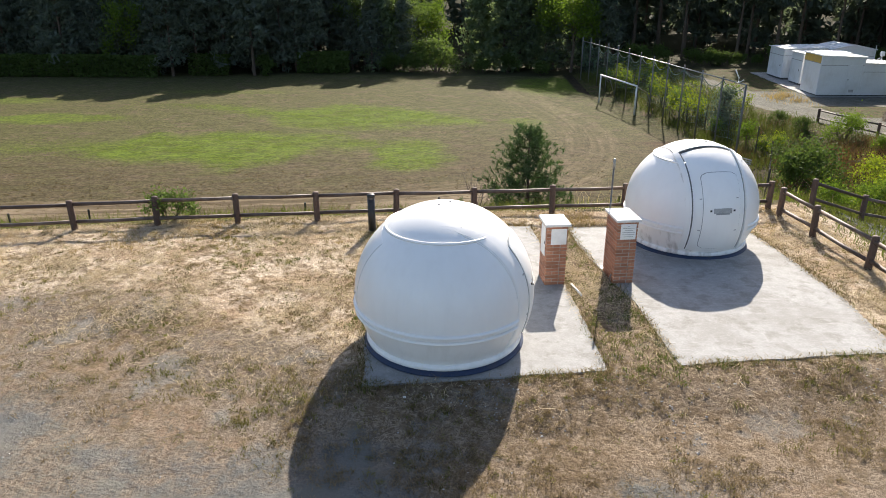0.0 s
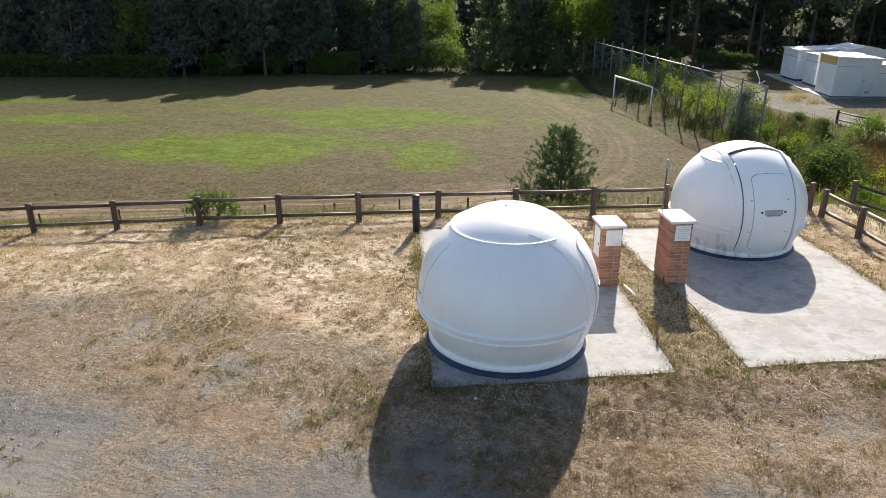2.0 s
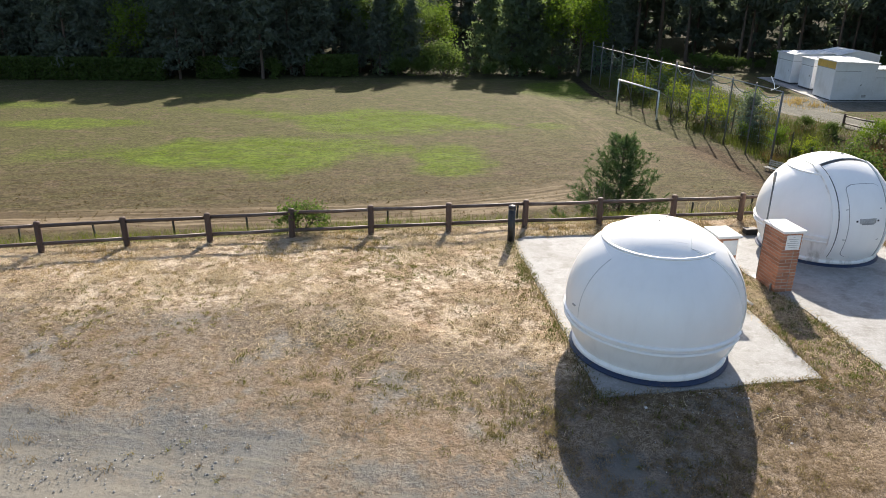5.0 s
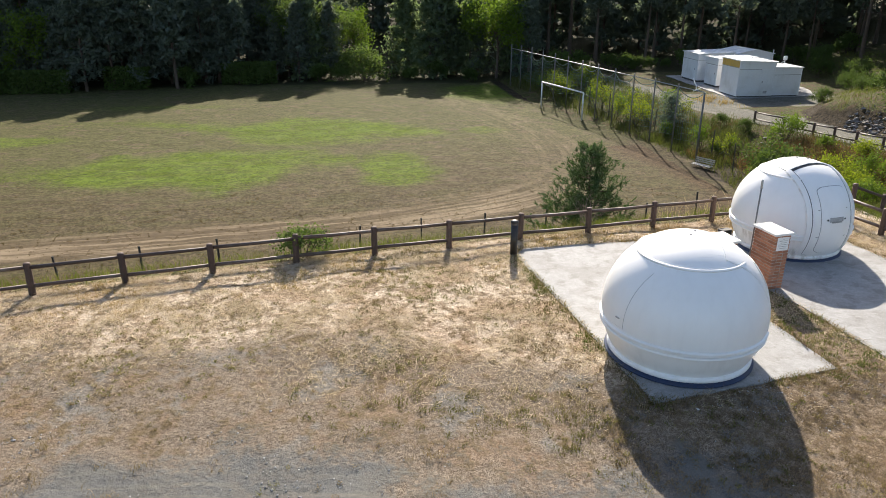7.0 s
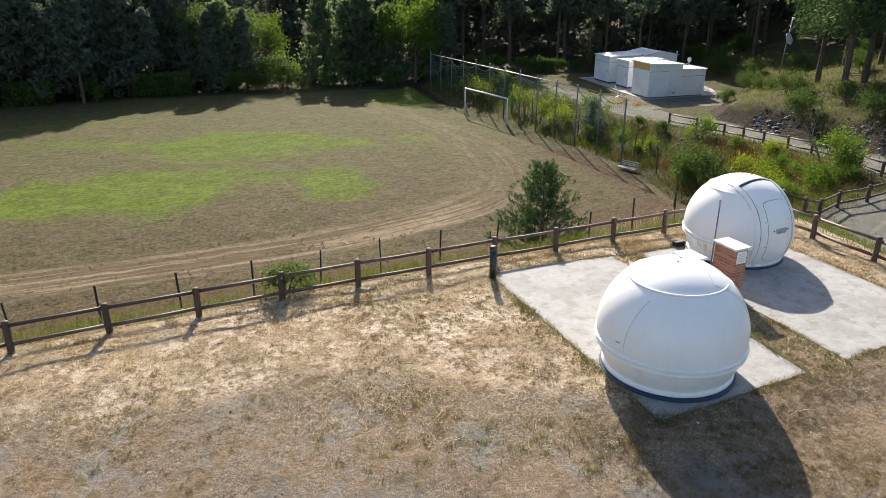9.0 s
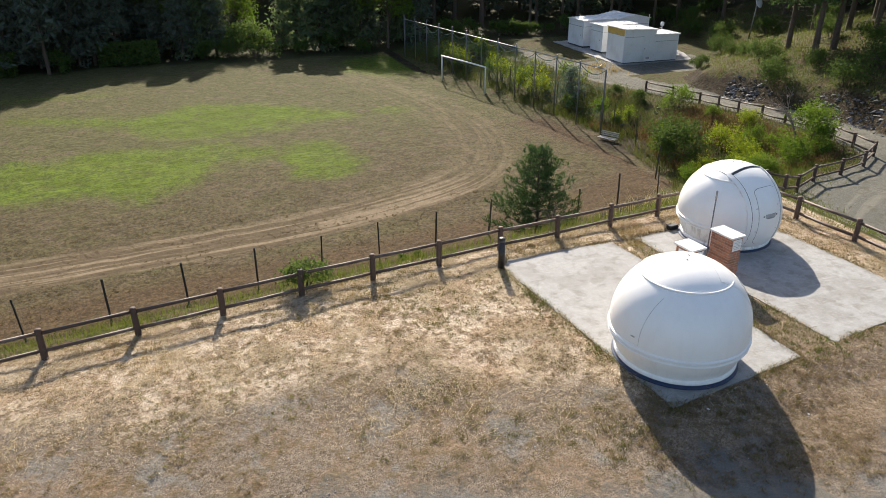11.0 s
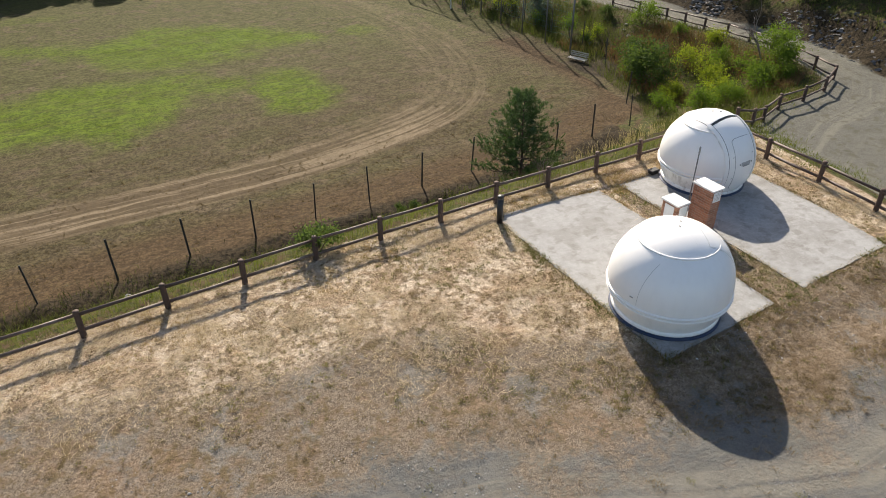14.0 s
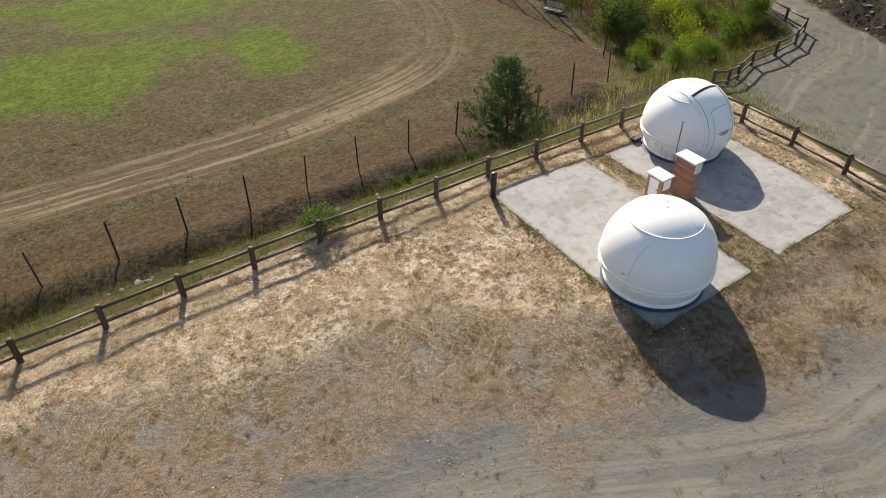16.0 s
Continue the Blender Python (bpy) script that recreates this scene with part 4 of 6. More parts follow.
# ---- wire fence posts at the field's edge ----
def iron_posts(points, tall, label):
    x0, y0 = points[0]
    z0 = height(x0, y0)
    f = thing("wire_fence", pose(x0, y0, z0), label, "wire fence", "wire fences")
    me = Shape().box((-0.024, -0.024, 0), (0.024, 0.024, tall)).box((-0.03, -0.008, tall - 0.04), (0.03, 0.008, tall)).mesh("post")
    me.materials.append(M_POST)
    tops = []
    for x, y in points:
        m = pose(x - x0, y - y0, height(x, y) - z0 - 0.1, RNG.uniform(-3, 3), RNG.uniform(-3, 3), RNG.uniform(0, 90))
        part("post", me, None, f, "", m)
        tops.append(m)
    for lift in (0.5, 0.95, tall - 0.06):
        line = [tops[0] @ Vector((0, 0, lift))]
        for a, b in zip(tops[:-1], tops[1:]):
            p, q = a @ Vector((0, 0, lift)), b @ Vector((0, 0, lift))
            line += [(p + q) / 2 - Vector((0, 0, 0.03)), q]
        part("wire", Shape().tube(line, 0.0022, 3, False), M_POST, f)
    return f


iron_posts([(x, 23.25 + 0.18 * x) for x in (-24.0, -21.7, -19.4, -17.1, -14.8, -12.5, -10.2, -7.95, -5.7, -3.5, -1.2, 1.15, 3.4)] + [(4.95, 23.2), (7.6, 24.4), (9.7, 24.5)], 1.62, "thin dark iron posts of a wire fence below the bank")
iron_posts([(11.6, 27.4), (13.9, 32.7), (14.4, 36.0), (14.0, 39.0), (13.6, 42.0), (13.2, 45.0), (12.8, 48.0), (12.3, 51.0), (11.8, 54.0)], 1.75, "thin dark iron fence posts in rank grass")

# ---- ball net and goal ----
NET = [(13.25 - 3.85 * k / 12, 35.5 + 29.4 * k / 12) for k in range(13)]
net_z = [height(x, y) for x, y in NET]
nf = thing("ball_net", pose(*NET[0], net_z[0]), "tall green ball net sagging between grey steel poles", "ball net")


def net_local(i, z):
    return Vector((NET[i][0] - NET[0][0], NET[i][1] - NET[0][1], z - net_z[0]))


TOP = 0.26
for i in range(13):
    part("pole", Shape().tube([net_local(i, net_z[i] - 0.1), net_local(i, TOP + (0.12 if 0 < i < 12 else 0.0))], 0.055 if i in (0, 12) else 0.044, 8), M_POLE, nf)
part("top_rail", Shape().tube([net_local(0, TOP), net_local(12, TOP - 0.35)], 0.030, 8), M_STEEL, nf)
cords = Shape()
for i in range(12):
    a, b = net_local(i, TOP - 0.04 - 0.35 * i / 12), net_local(i + 1, TOP - 0.04 - 0.35 * (i + 1) / 12)
    low = net_local(i, net_z[i] + 0.9)
    for k in range(9):
        t0, drop = k / 8, []
        for j in range(9):
            t = j / 8
            p = a.lerp(b, t)
            sag = (0.42 + 0.1 * math.sin(i * 2.3)) * 4 * t * (1 - t) * (1 - t0) ** 1.3
            z = (p.z - sag) * (1 - t0) + (low.z + 0.08 * math.sin(5 * t + i)) * t0
            drop.append(Vector((p.x + 0.05 * math.sin(3 * t + i) * (1 - t0), p.y, z)))
        cords.tube(drop, 0.008 if k else 0.026, 3, False)
    for j in range(0, 13):
        t = j / 13
        p = a.lerp(b, t)
        sag = 0.42 * 4 * t * (1 - t)
        cords.tube([(p.x, p.y, p.z - sag), (p.x + 0.03, p.y, low.z + 0.05)], 0.006, 3, False)
part("net", cords, M_NET, nf, "green net of thin cords")
br = net_local(0, TOP).lerp(net_local(1, TOP), 0.32)
part("bent_bracket", Shape().tube([br + Vector((-0.12, 0.1, -0.05)), br, br + Vector((0.02, 0.10, 0.22)), br + Vector((-0.16, 0.22, 0.62))], [0.03, 0.034, 0.03, 0.022], 6), M_WHITE, nf, "bent white metal bracket")
part("bent_bracket", Shape().tube([br, br + Vector((0.22, -0.1, 0.16))], [0.03, 0.018], 6), M_WHITE, nf, "bent white metal bracket")

GOAL_A, GOAL_B = Vector((9.22, 53.35, 0)), Vector((10.66, 47.65, 0))
gz = height(10.3, 51.0)
gl = thing("football_goal", pose(GOAL_A.x, GOAL_A.y, gz), "white steel football goal frame without a net", "football goal")
for p in (GOAL_A, GOAL_B):
    q = p - GOAL_A
    part("upright", Shape().tube([(q.x, q.y, -0.1), (q.x, q.y, 2.0)], 0.055, 12), M_CAP, gl)
    part("back_stay", Shape().tube([(q.x, q.y, 1.95), (q.x + 0.75, q.y + 0.15, 1.55), (q.x + 1.35, q.y + 0.28, 0.0)], 0.03, 8), M_POLE, gl)
q = GOAL_B - GOAL_A
part("crossbar", Shape().tube([(0, 0, 2.0), (q.x, q.y, 2.0)], 0.055, 12), M_CAP, gl)

# slatted white bench by the net's corner pole
bz = height(12.95, 34.2) - 0.12
bench = thing("bench", pose(12.9, 34.1, bz, 0, 0, -62) @ Matrix.Diagonal((0.78, 0.78, 0.72, 1)), "weathered white slatted bench, tipped askew in the grass", "bench")
for k in range(4):
    part("seat_slat", Shape().box((-0.75, -0.22 + k * 0.12, 0.40), (0.75, -0.13 + k * 0.12, 0.43), None, 0.006), M_OLDWHITE, bench)
for k in range(3):
    part("back_slat", Shape().box((-0.75, 0.27 + k * 0.03, 0.52 + k * 0.13), (0.75, 0.295 + k * 0.03, 0.61 + k * 0.13), None, 0.006), M_OLDWHITE, bench)
for x in (-0.6, 0.6):
    part("leg", Shape().tube([(x, -0.18, 0), (x, -0.16, 0.40), (x, 0.22, 0.40), (x, 0.36, 0.88)], 0.022, 8), M_POLE, bench)
    part("leg", Shape().tube([(x, 0.26, 0), (x, 0.22, 0.40)], 0.022, 8), M_POLE, bench)

# ---- white sheds ----
SZ = -2.36
tagged(part("shed_slab", Shape().slab(jagged([(22.5, 48.75), (29.6, 49.0), (31.0, 52.0), (33.0, 62.5), (23.2, 61.6)], 0.5, 0.05, 0.0), -3.1, SZ), M_CONCRETE), "pale concrete slab under the sheds", "slab", kind="structure")


def shed(x0, x1, y0, y1, low, high, label, door="", gable=False, yellow=False, lift=0.06):
    """A panel-walled shed. low, high: eaves at the front (-x) and back, or eaves and ridge of a gable."""
    w, d = x1 - x0, y1 - y0
    s = thing("shed", pose(x0, y0, SZ), label, "shed", "white sheds")
    part("plinth", Shape().box((0.05, 0.05, 0), (w - 0.05, d - 0.05, lift)), M_SEAM, s)
    top = Shape()
    if gable:
        v = [(0, 0, lift), (w, 0, lift), (w, d, lift), (0, d, lift), (0, 0, low), (w, 0, low), (w, d, low), (0, d, low), (w / 2, 0, high), (w / 2, d, high)]
        f = [(3, 2, 1, 0), (0, 1, 5, 8, 4), (2, 3, 7, 9, 6), (0, 4, 7, 3), (1, 2, 6, 5), (4, 8, 9, 7), (8, 5, 6, 9)]
    else:
        v = [(0, 0, lift), (w, 0, lift), (w, d, lift), (0, d, lift), (0, 0, low), (w, 0, high), (w, d, high), (0, d, low)]
        f = [(3, 2, 1, 0), (4, 5, 6, 7), (0, 1, 5, 4), (1, 2, 6, 5), (2, 3, 7, 6), (3, 0, 4, 7)]
    part("wall", top.add(v, f), M_PANEL, s)
    o, t = 0.10, 0.055
    def roof_plane(xa, za, xb, zb):
        r = Shape()
        r.add([(xa, -o, za), (xb, -o, zb), (xb, d + o, zb), (xa, d + o, za), (xa, -o, za + t), (xb, -o, zb + t), (xb, d + o, zb + t), (xa, d + o, za + t)],
              [(3, 2, 1, 0), (4, 5, 6, 7), (0, 1, 5, 4), (1, 2, 6, 5), (2, 3, 7, 6), (3, 0, 4, 7)])
        ob = part("roof", r, M_ROOF, s, "pale metal roof")
        n = max(3, int((xb - xa) / 0.45))
        for k in range(n + 1):
            u = k / n
            x, z = xa + (xb - xa) * u, za + (zb - za) * u + t
            part("roof_rib", Shape().box((x - 0.02, -o, z - 0.01), (x + 0.02, d + o, z + 0.025)), M_ROOF, ob)
    if gable:
        roof_plane(-o, low - 0.02, w / 2, high + 0.004)
        roof_plane(w / 2, high + 0.004, w + o, low - 0.02)
    else:
        roof_plane(-o, low + 0.004, w + o, high + 0.004)
    # trims
    for x in (0.0, w):
        part("corner_trim", Shape().box((x - 0.03, -0.018, lift), (x + 0.03, 0.03, (low if x == 0 else high) - (0.0 if not gable else 0.0))), M_ROOF, s)
    part("band", Shape().box((-0.014, 0.02, low - 0.52), (0.0, d - 0.02, low - 0.47)), M_GREYSEAL, s)
    part("band", Shape().box((0.02, -0.012, min(low, high) - 0.50), (w - 0.02, 0.0, min(low, high) - 0.46)), M_GREYSEAL, s)
    if yellow:
        part("fascia", Shape().box((-0.022, 0.0, low - 0.47), (-0.004, d, low - 0.01)), M_YELLOW, s, "ochre-yellow fascia board")
    if door == "front":
        dr = part("door", Shape().box((w * 0.80 - 0.45, -0.03, lift), (w * 0.80 + 0.40, -0.004, lift + 1.98), None, 0.006), M_PANEL, s, "white flush door")
        part("vent", Shape().box((w * 0.80 - 0.18, -0.036, lift + 0.18), (w * 0.80 + 0.13, -0.029, lift + 0.36)), M_GREYSEAL, dr)
        part("door_handle", Shape().box((w * 0.80 - 0.38, -0.06, lift + 0.98), (w * 0.80 - 0.34, -0.03, lift + 1.08)), M_BLACK, dr)
        for a, b in ((w * 0.80 - 0.52, w * 0.80 - 0.46), (w * 0.80 + 0.41, w * 0.80 + 0.47)):
            part("door_frame", Shape().box((a, -0.02, lift), (b, -0.002, lift + 2.05)), M_PANEL, s)
    if door == "side":
        dr = part("door", Shape().box((-0.035, 0.25, lift), (-0.004, d - 0.25, low - 0.56), None, 0.006), M_PANEL, s, "white sheet-metal door")
        part("door_handle", Shape().box((-0.06, 0.35, 1.0), (-0.03, 0.39, 1.12)), M_BLACK, dr)
    return s


shed(23.1, 25.95, 49.2, 51.75, 2.62, 2.50, "white panel shed with an ochre fascia and a flush door", "front", yellow=True)
shed(25.97, 28.15, 49.25, 51.6, 2.12, 2.06, "low white shed annexe with a flat pale roof")
shed(24.0, 27.2, 54.0, 56.0, 2.25, 2.32, "white steel shed with a mono-pitch roof", "side", lift=0.14)
shed(23.9, 27.1, 57.2, 60.0, 2.30, 2.40, "white steel shed with ribbed metal roof", "side", lift=0.14)
shed(27.9, 31.3, 58.2, 61.6, 2.18, 2.52, "white shed with a low gabled roof", gable=True)
part_unit = thing("weather_unit", pose(28.7, 52.4, SZ), "small white instrument on a short post", "instrument")
part("post", Shape().tube([(0, 0, 0), (0, 0, 2.3)], 0.04, 8), M_WHITE, part_unit)
part("head", Shape().box((-0.14, -0.12, 2.3), (0.14, 0.12, 2.62), None, 0.05), M_WHITE, part_unit)
part("bracket", Shape().tube([(0, 0, 2.2), (-0.3, 0, 2.1)], 0.03, 8), M_WHITE, part_unit)
# dish antenna on its pole
ax, ay = 37.1, 51.4
dish = thing("dish_antenna", pose(ax, ay, height(ax, ay)), "small pale dish antenna on a thin leaning pole", "antenna")
part("pole", Shape().tube([(0, 0, -0.1), (0.55, 0.1, 4.6)], 0.05, 8), M_STEEL, dish)
part("dish", Shape().lathe([(0.0005, 0.0), (0.25, 0.02), (0.42, 0.075), (0.50, 0.11), (0.49, 0.13), (0.25, 0.045), (0.0005, 0.025)], 24), M_CAP, dish, "", pose(0.22, -0.12, 3.0, 68, 0, 20))
part("lamp_head", Shape().box((-0.22, -0.1, 0), (0.22, 0.1, 0.16), None, 0.04), M_WHITE, dish, "", pose(0.55, 0.0, 4.6, 10, 0, 30))

# ---- plants ----
def leaf_quads(centres, sizes, rng, flat=0.0, long=1.5):
    """Small four-cornered leaves at the centres, turned at random."""
    n = len(centres)
    a = rng.normal(size=(n, 3))
    a /= np.linalg.norm(a, axis=1, keepdims=True)
    b = np.cross(a, rng.normal(size=(n, 3)))
    b[:, 2] *= 1 - flat
    b /= np.linalg.norm(b, axis=1, keepdims=True) + 1e-9
    s = np.asarray(sizes).reshape(-1, 1)
    c = np.asarray(centres)
    v = np.stack([c - a * s * long * 0.5, c + b * s * 0.42, c + a * s * long * 0.5, c - b * s * 0.42], 1).reshape(-1, 3)
    return v, np.arange(4 * n).reshape(n, 4)


def blades(x, y, z, h, w, lean, rng, bend=0.5):
    """Upright blades of grass: two narrow quads each, leaning over."""
    n = len(x)
    t = rng.uniform(0, 2 * np.pi, n)
    side = np.stack([np.cos(t), np.sin(t), 0 * t], 1)
    u = rng.uniform(0, 2 * np.pi, n)
    way = np.stack([np.cos(u), np.sin(u), 0 * u], 1) * (lean * rng.uniform(0.2, 1.0, n) * h)[:, None]
    p = np.stack([x, y, z], 1)
    up = np.zeros((n, 3))
    up[:, 2] = h
    w = np.broadcast_to(np.asarray(w, float), (n,))[:, None]
    mid, tip = p + up * 0.55 + way * 0.35 * bend, p + up * (1 - 0.15 * bend) + way
    v = np.stack([p - side * w / 2, p + side * w / 2, mid + side * w * 0.42, mid - side * w * 0.42, tip + side * w * 0.08, tip - side * w * 0.08], 1).reshape(-1, 3)
    i = 6 * np.arange(n)[:, None]
    return v, np.concatenate([i + [0, 1, 2, 3], i + [3, 2, 4, 5]], 0)


def stuff(name, v, f, material, label, category):
    me = sheet(name, v, f)
    me.materials.append(material)
    return tagged(new(name, me), label, category, kind="stuff")


def limbs(shape, base, way, length, r, rng, depth, ends, spread=0.6, split=3):
    """Tapered branches that fork; the ends gather the twig tips."""
    p, d = Vector(base), Vector(way).normalized()
    pts, rad = [p.copy()], [r]
    for k in range(3):
        d = (d + Vector(rng.normal(0, 0.14, 3))).normalized()
        p = p + d * length / 3
        pts.append(p.copy())
        rad.append(r * (1 - 0.22 * (k + 1)))
    shape.tube(pts, rad, 5 if r < 0.04 else 7, False)
    ends.append(tuple(p))
    if depth:
        for k in range(split):
            w = (d + Vector(rng.normal(0, spread, 3))).normalized()
            limbs(shape, pts[2].lerp(pts[3], rng.uniform(0, 1)), w, length * rng.uniform(0.6, 0.85), r * 0.5, rng, depth - 1, ends, spread, split)


def shrub_meshes(seed, tall, wide, leaves, size, stems=6, dense=0.22):
    rng = np.random.default_rng(seed)
    wood, ends = Shape(), []
    for k in range(stems):
        t = 2 * math.pi * (k + rng.uniform(0, 0.7)) / stems
        out = wide / tall * 0.45
        limbs(wood, (0.08 * math.cos(t), 0.08 * math.sin(t), -0.05), (out * math.cos(t) * rng.uniform(0.4, 1.3), out * math.sin(t) * rng.uniform(0.4, 1.3), 1), tall * rng.uniform(0.34, 0.52), 0.012 + 0.012 * tall, rng, 2, ends, 0.5)
    ends = np.array(ends)
    pick = ends[rng.integers(0, len(ends), leaves)]
    c = pick + rng.normal(0, dense * np.sqrt(tall / 2.0), (leaves, 3)) * np.where(rng.random((leaves, 1)) < 0.8, 0.7, 1.4)
    c[:, 2] = np.maximum(c[:, 2], 0.04)
    v, f = leaf_quads(c, size * rng.uniform(0.6, 1.3, leaves), rng)
    return wood.mesh("stem"), sheet("crown", v, f)


def young_pine_meshes(seed, tall, wide):
    """A young pine: whorls of upswept boughs, each set with tufts of needles."""
    rng = np.random.default_rng(seed)
    wood = Shape()
    wood.tube([(0, 0, -0.1), (0.02, 0.01, tall * 0.35), (-0.02, 0.02, tall * 0.7), (0, 0, tall * 0.97)], [0.062, 0.048, 0.028, 0.008], 8, False)
    tufts = []
    z, turn = 0.25, 0.0
    while z < tall * 0.95:
        up = z / tall
        reach = wide * (0.58 if up < 0.12 else 1.0) * (1 - up) ** 0.72 * rng.uniform(0.75, 1.1) + 0.10
        n = int(rng.integers(5, 8))
        turn += 0.8
        for k in range(n):
            a = turn + 2 * math.pi * k / n + rng.uniform(-0.35, 0.35)
            ln = reach * rng.uniform(0.65, 1.12)
            out = Vector((math.cos(a), math.sin(a), 0))
            p0 = Vector((0, 0, z))
            p1, p2 = p0 + out * ln * 0.55 + Vector((0, 0, 0.10 * ln)), p0 + out * ln + Vector((0, 0, (0.34 + 0.25 * up) * ln))
            wood.tube([p0, p1, p2], [0.020 * (1 - up) + 0.006, 0.012 * (1 - up) + 0.004, 0.004], 5, False)
            for j in range(int(4 + ln * 13)):
                t = rng.uniform(0.25, 1.0)
                q = p0.lerp(p1, t * 2) if t < 0.5 else p1.lerp(p2, t * 2 - 1)
                q = q + Vector(rng.normal(0, 0.09 * min(1.0, ln + 0.35), 3))
                tufts.append((q, (out * 0.6 + Vector((0, 0, 0.7)) + Vector(rng.normal(0, 0.4, 3))).normalized()))
        z += rng.uniform(0.17, 0.27)
    for k in range(14):
        tufts.append((Vector((rng.normal(0, 0.04), rng.normal(0, 0.04), tall * rng.uniform(0.88, 1.0))), Vector((rng.normal(0, 0.3), rng.normal(0, 0.3), 1)).normalized()))
    per = 22
    q = np.repeat(np.array([t[0] for t in tufts]), per, 0)
    d = np.repeat(np.array([t[1] for t in tufts]), per, 0)
    n = len(q)
    q = q + d * rng.uniform(-0.07, 0.09, (n, 1))
    way = d * 0.75 + rng.normal(0, 0.55, (n, 3))
    way /= np.linalg.norm(way, axis=1, keepdims=True)
    side = np.cross(way, rng.normal(size=(n, 3)))
    side /= np.linalg.norm(side, axis=1, keepdims=True)
    ln, w = rng.uniform(0.07, 0.13, (n, 1)), 0.0075
    v = np.stack([q - side * w, q + side * w, q + way * ln + side * w * 0.4, q + way * ln - side * w * 0.4], 1).reshape(-1, 3)
    return wood.mesh("trunk"), sheet("crown", v, np.arange(4 * n).reshape(n, 4))


def forest_pine_meshes(seed, tall, wide, bare, clumps, size):
    """A grown conifer of the wood: bare lower trunk, boughs with clumps of needles."""
    rng = np.random.default_rng(seed)
    wood = Shape()
    lean = rng.uniform(-0.3, 0.3, 2)
    wood.tube([(0, 0, -0.4), (lean[0] * 0.5, lean[1] * 0.5, tall * 0.5), (lean[0], lean[1], tall * 0.98)], [0.15 + 0.006 * tall, 0.11, 0.02], 7, False)
    cs = []
    for k in range(clumps):
        up = bare + (1 - bare) * rng.random() ** 0.9
        a = rng.uniform(0, 2 * math.pi)
        reach = wide * ((1 - up) / (1 - bare)) ** 0.42 * rng.uniform(0.30, 1.15) * (1 + 0.3 * math.sin(2 * a + seed) * math.cos(9 * up)) + 0.12
        base = Vector((lean[0] * up, lean[1] * up, tall * up))
        tip = base + Vector((math.cos(a) * reach, math.sin(a) * reach, reach * rng.uniform(-0.15, 0.35)))
        if k % 4 == 0:
            wood.tube([base - Vector((0, 0, 0.1)), base.lerp(tip, 0.6), tip], [0.035, 0.02, 0.008], 4, False)
        m = int(rng.integers(14, 24))
        cs.append(np.array(base.lerp(tip, 0.78)) + rng.normal(0, 1, (m, 3)) * np.array([0.34, 0.34, 0.17]) * (0.6 + 0.25 * reach))
    for k in range(int(16 * bare * 2)):
        z, a = tall * rng.uniform(0.03, max(bare, 0.06)), rng.uniform(0, 2 * math.pi)
        wood.tube([(lean[0] * z / tall, lean[1] * z / tall, z), (math.cos(a) * 0.9, math.sin(a) * 0.9, z + rng.uniform(-0.2, 0.2))], [0.022, 0.006], 4, False)
    c = np.concatenate(cs)
    v, f = leaf_quads(c, size * rng.uniform(0.6, 1.5, len(c)), rng, 0.3, 2.2)
    return wood.mesh("trunk"), sheet("crown", v, f)


def broad_tree_meshes(seed, tall, wide, leaves, size, bare=0.22):
    rng = np.random.default_rng(seed)
    wood, ends = Shape(), []
    wood.tube([(0, 0, -0.3), (0.1, 0, tall * 0.3), (0, 0.1, tall * 0.62)], [0.16, 0.12, 0.06], 8, False)
    for k in range(13):
        z = tall * rng.uniform(bare, 0.62)
        a = rng.uniform(0, 2 * math.pi)
        limbs(wood, (0.05, 0.03, z), (math.cos(a) * wide / tall * 1.6, math.sin(a) * wide / tall * 1.6, 0.75), tall * 0.24, 0.05, rng, 2, ends, 0.55)
    ends = np.array(ends)
    c = ends[rng.integers(0, len(ends), leaves)] + rng.normal(0, 0.40, (leaves, 3))
    v, f = leaf_quads(c, size * rng.uniform(0.6, 1.3, leaves), rng)
    return wood.mesh("trunk"), sheet("crown", v, f)


def plant(name, meshes, x, y, turn, size, label, category, leaf, bark, group="", z=None, wood_name="trunk", stretch=1.0):
    wood, crown = meshes
    for me, mt in ((wood, bark), (crown, leaf)):
        if not me.materials:
            me.materials.append(mt)
    t = thing(name, pose(x, y, height(x, y) if z is None else z, 0, 0, turn) @ Matrix.Diagonal((size, size, size * stretch, 1)), label, category, group)
    part(wood_name, wood, None, t)
    part("crown", crown, None, t)
    return t


# the young pine behind the fence
plant("pine_tree", young_pine_meshes(3, 3.75, 1.95), 1.62, 20.2, 0, 1.0, "young dark green pine tree on the grassy bank", "tree", M_NEEDLE, M_BARK, z=height(1.62, 20.2) - 0.05)

# bush growing through the fence, dead weeds beside the young pine
plant("bush", shrub_meshes(5, 0.95, 0.6, 1700, 0.052, 6, 0.13), -7.05, 15.28, 20, 0.95, "small leafy green bush growing under the fence rail", "bush", M_BUSHLEAF, M_BARK, wood_name="stem")
dead = Shape()
for k in range(14):
    e = []
    limbs(dead, (RNG.uniform(-0.1, 0.1), RNG.uniform(-0.1, 0.1), -0.05), (RNG.normal(0, 0.16), RNG.normal(0, 0.16), 1), RNG.uniform(0.35, 0.75), 0.008, RNG, 1, e, 0.25, 3)
tagged(part("dead_shrub", dead, M_DEADWOOD, None, "", pose(0.10, 16.15, height(0.1, 16.15))), "brown dead shrub standing at the fence", "dead shrub")

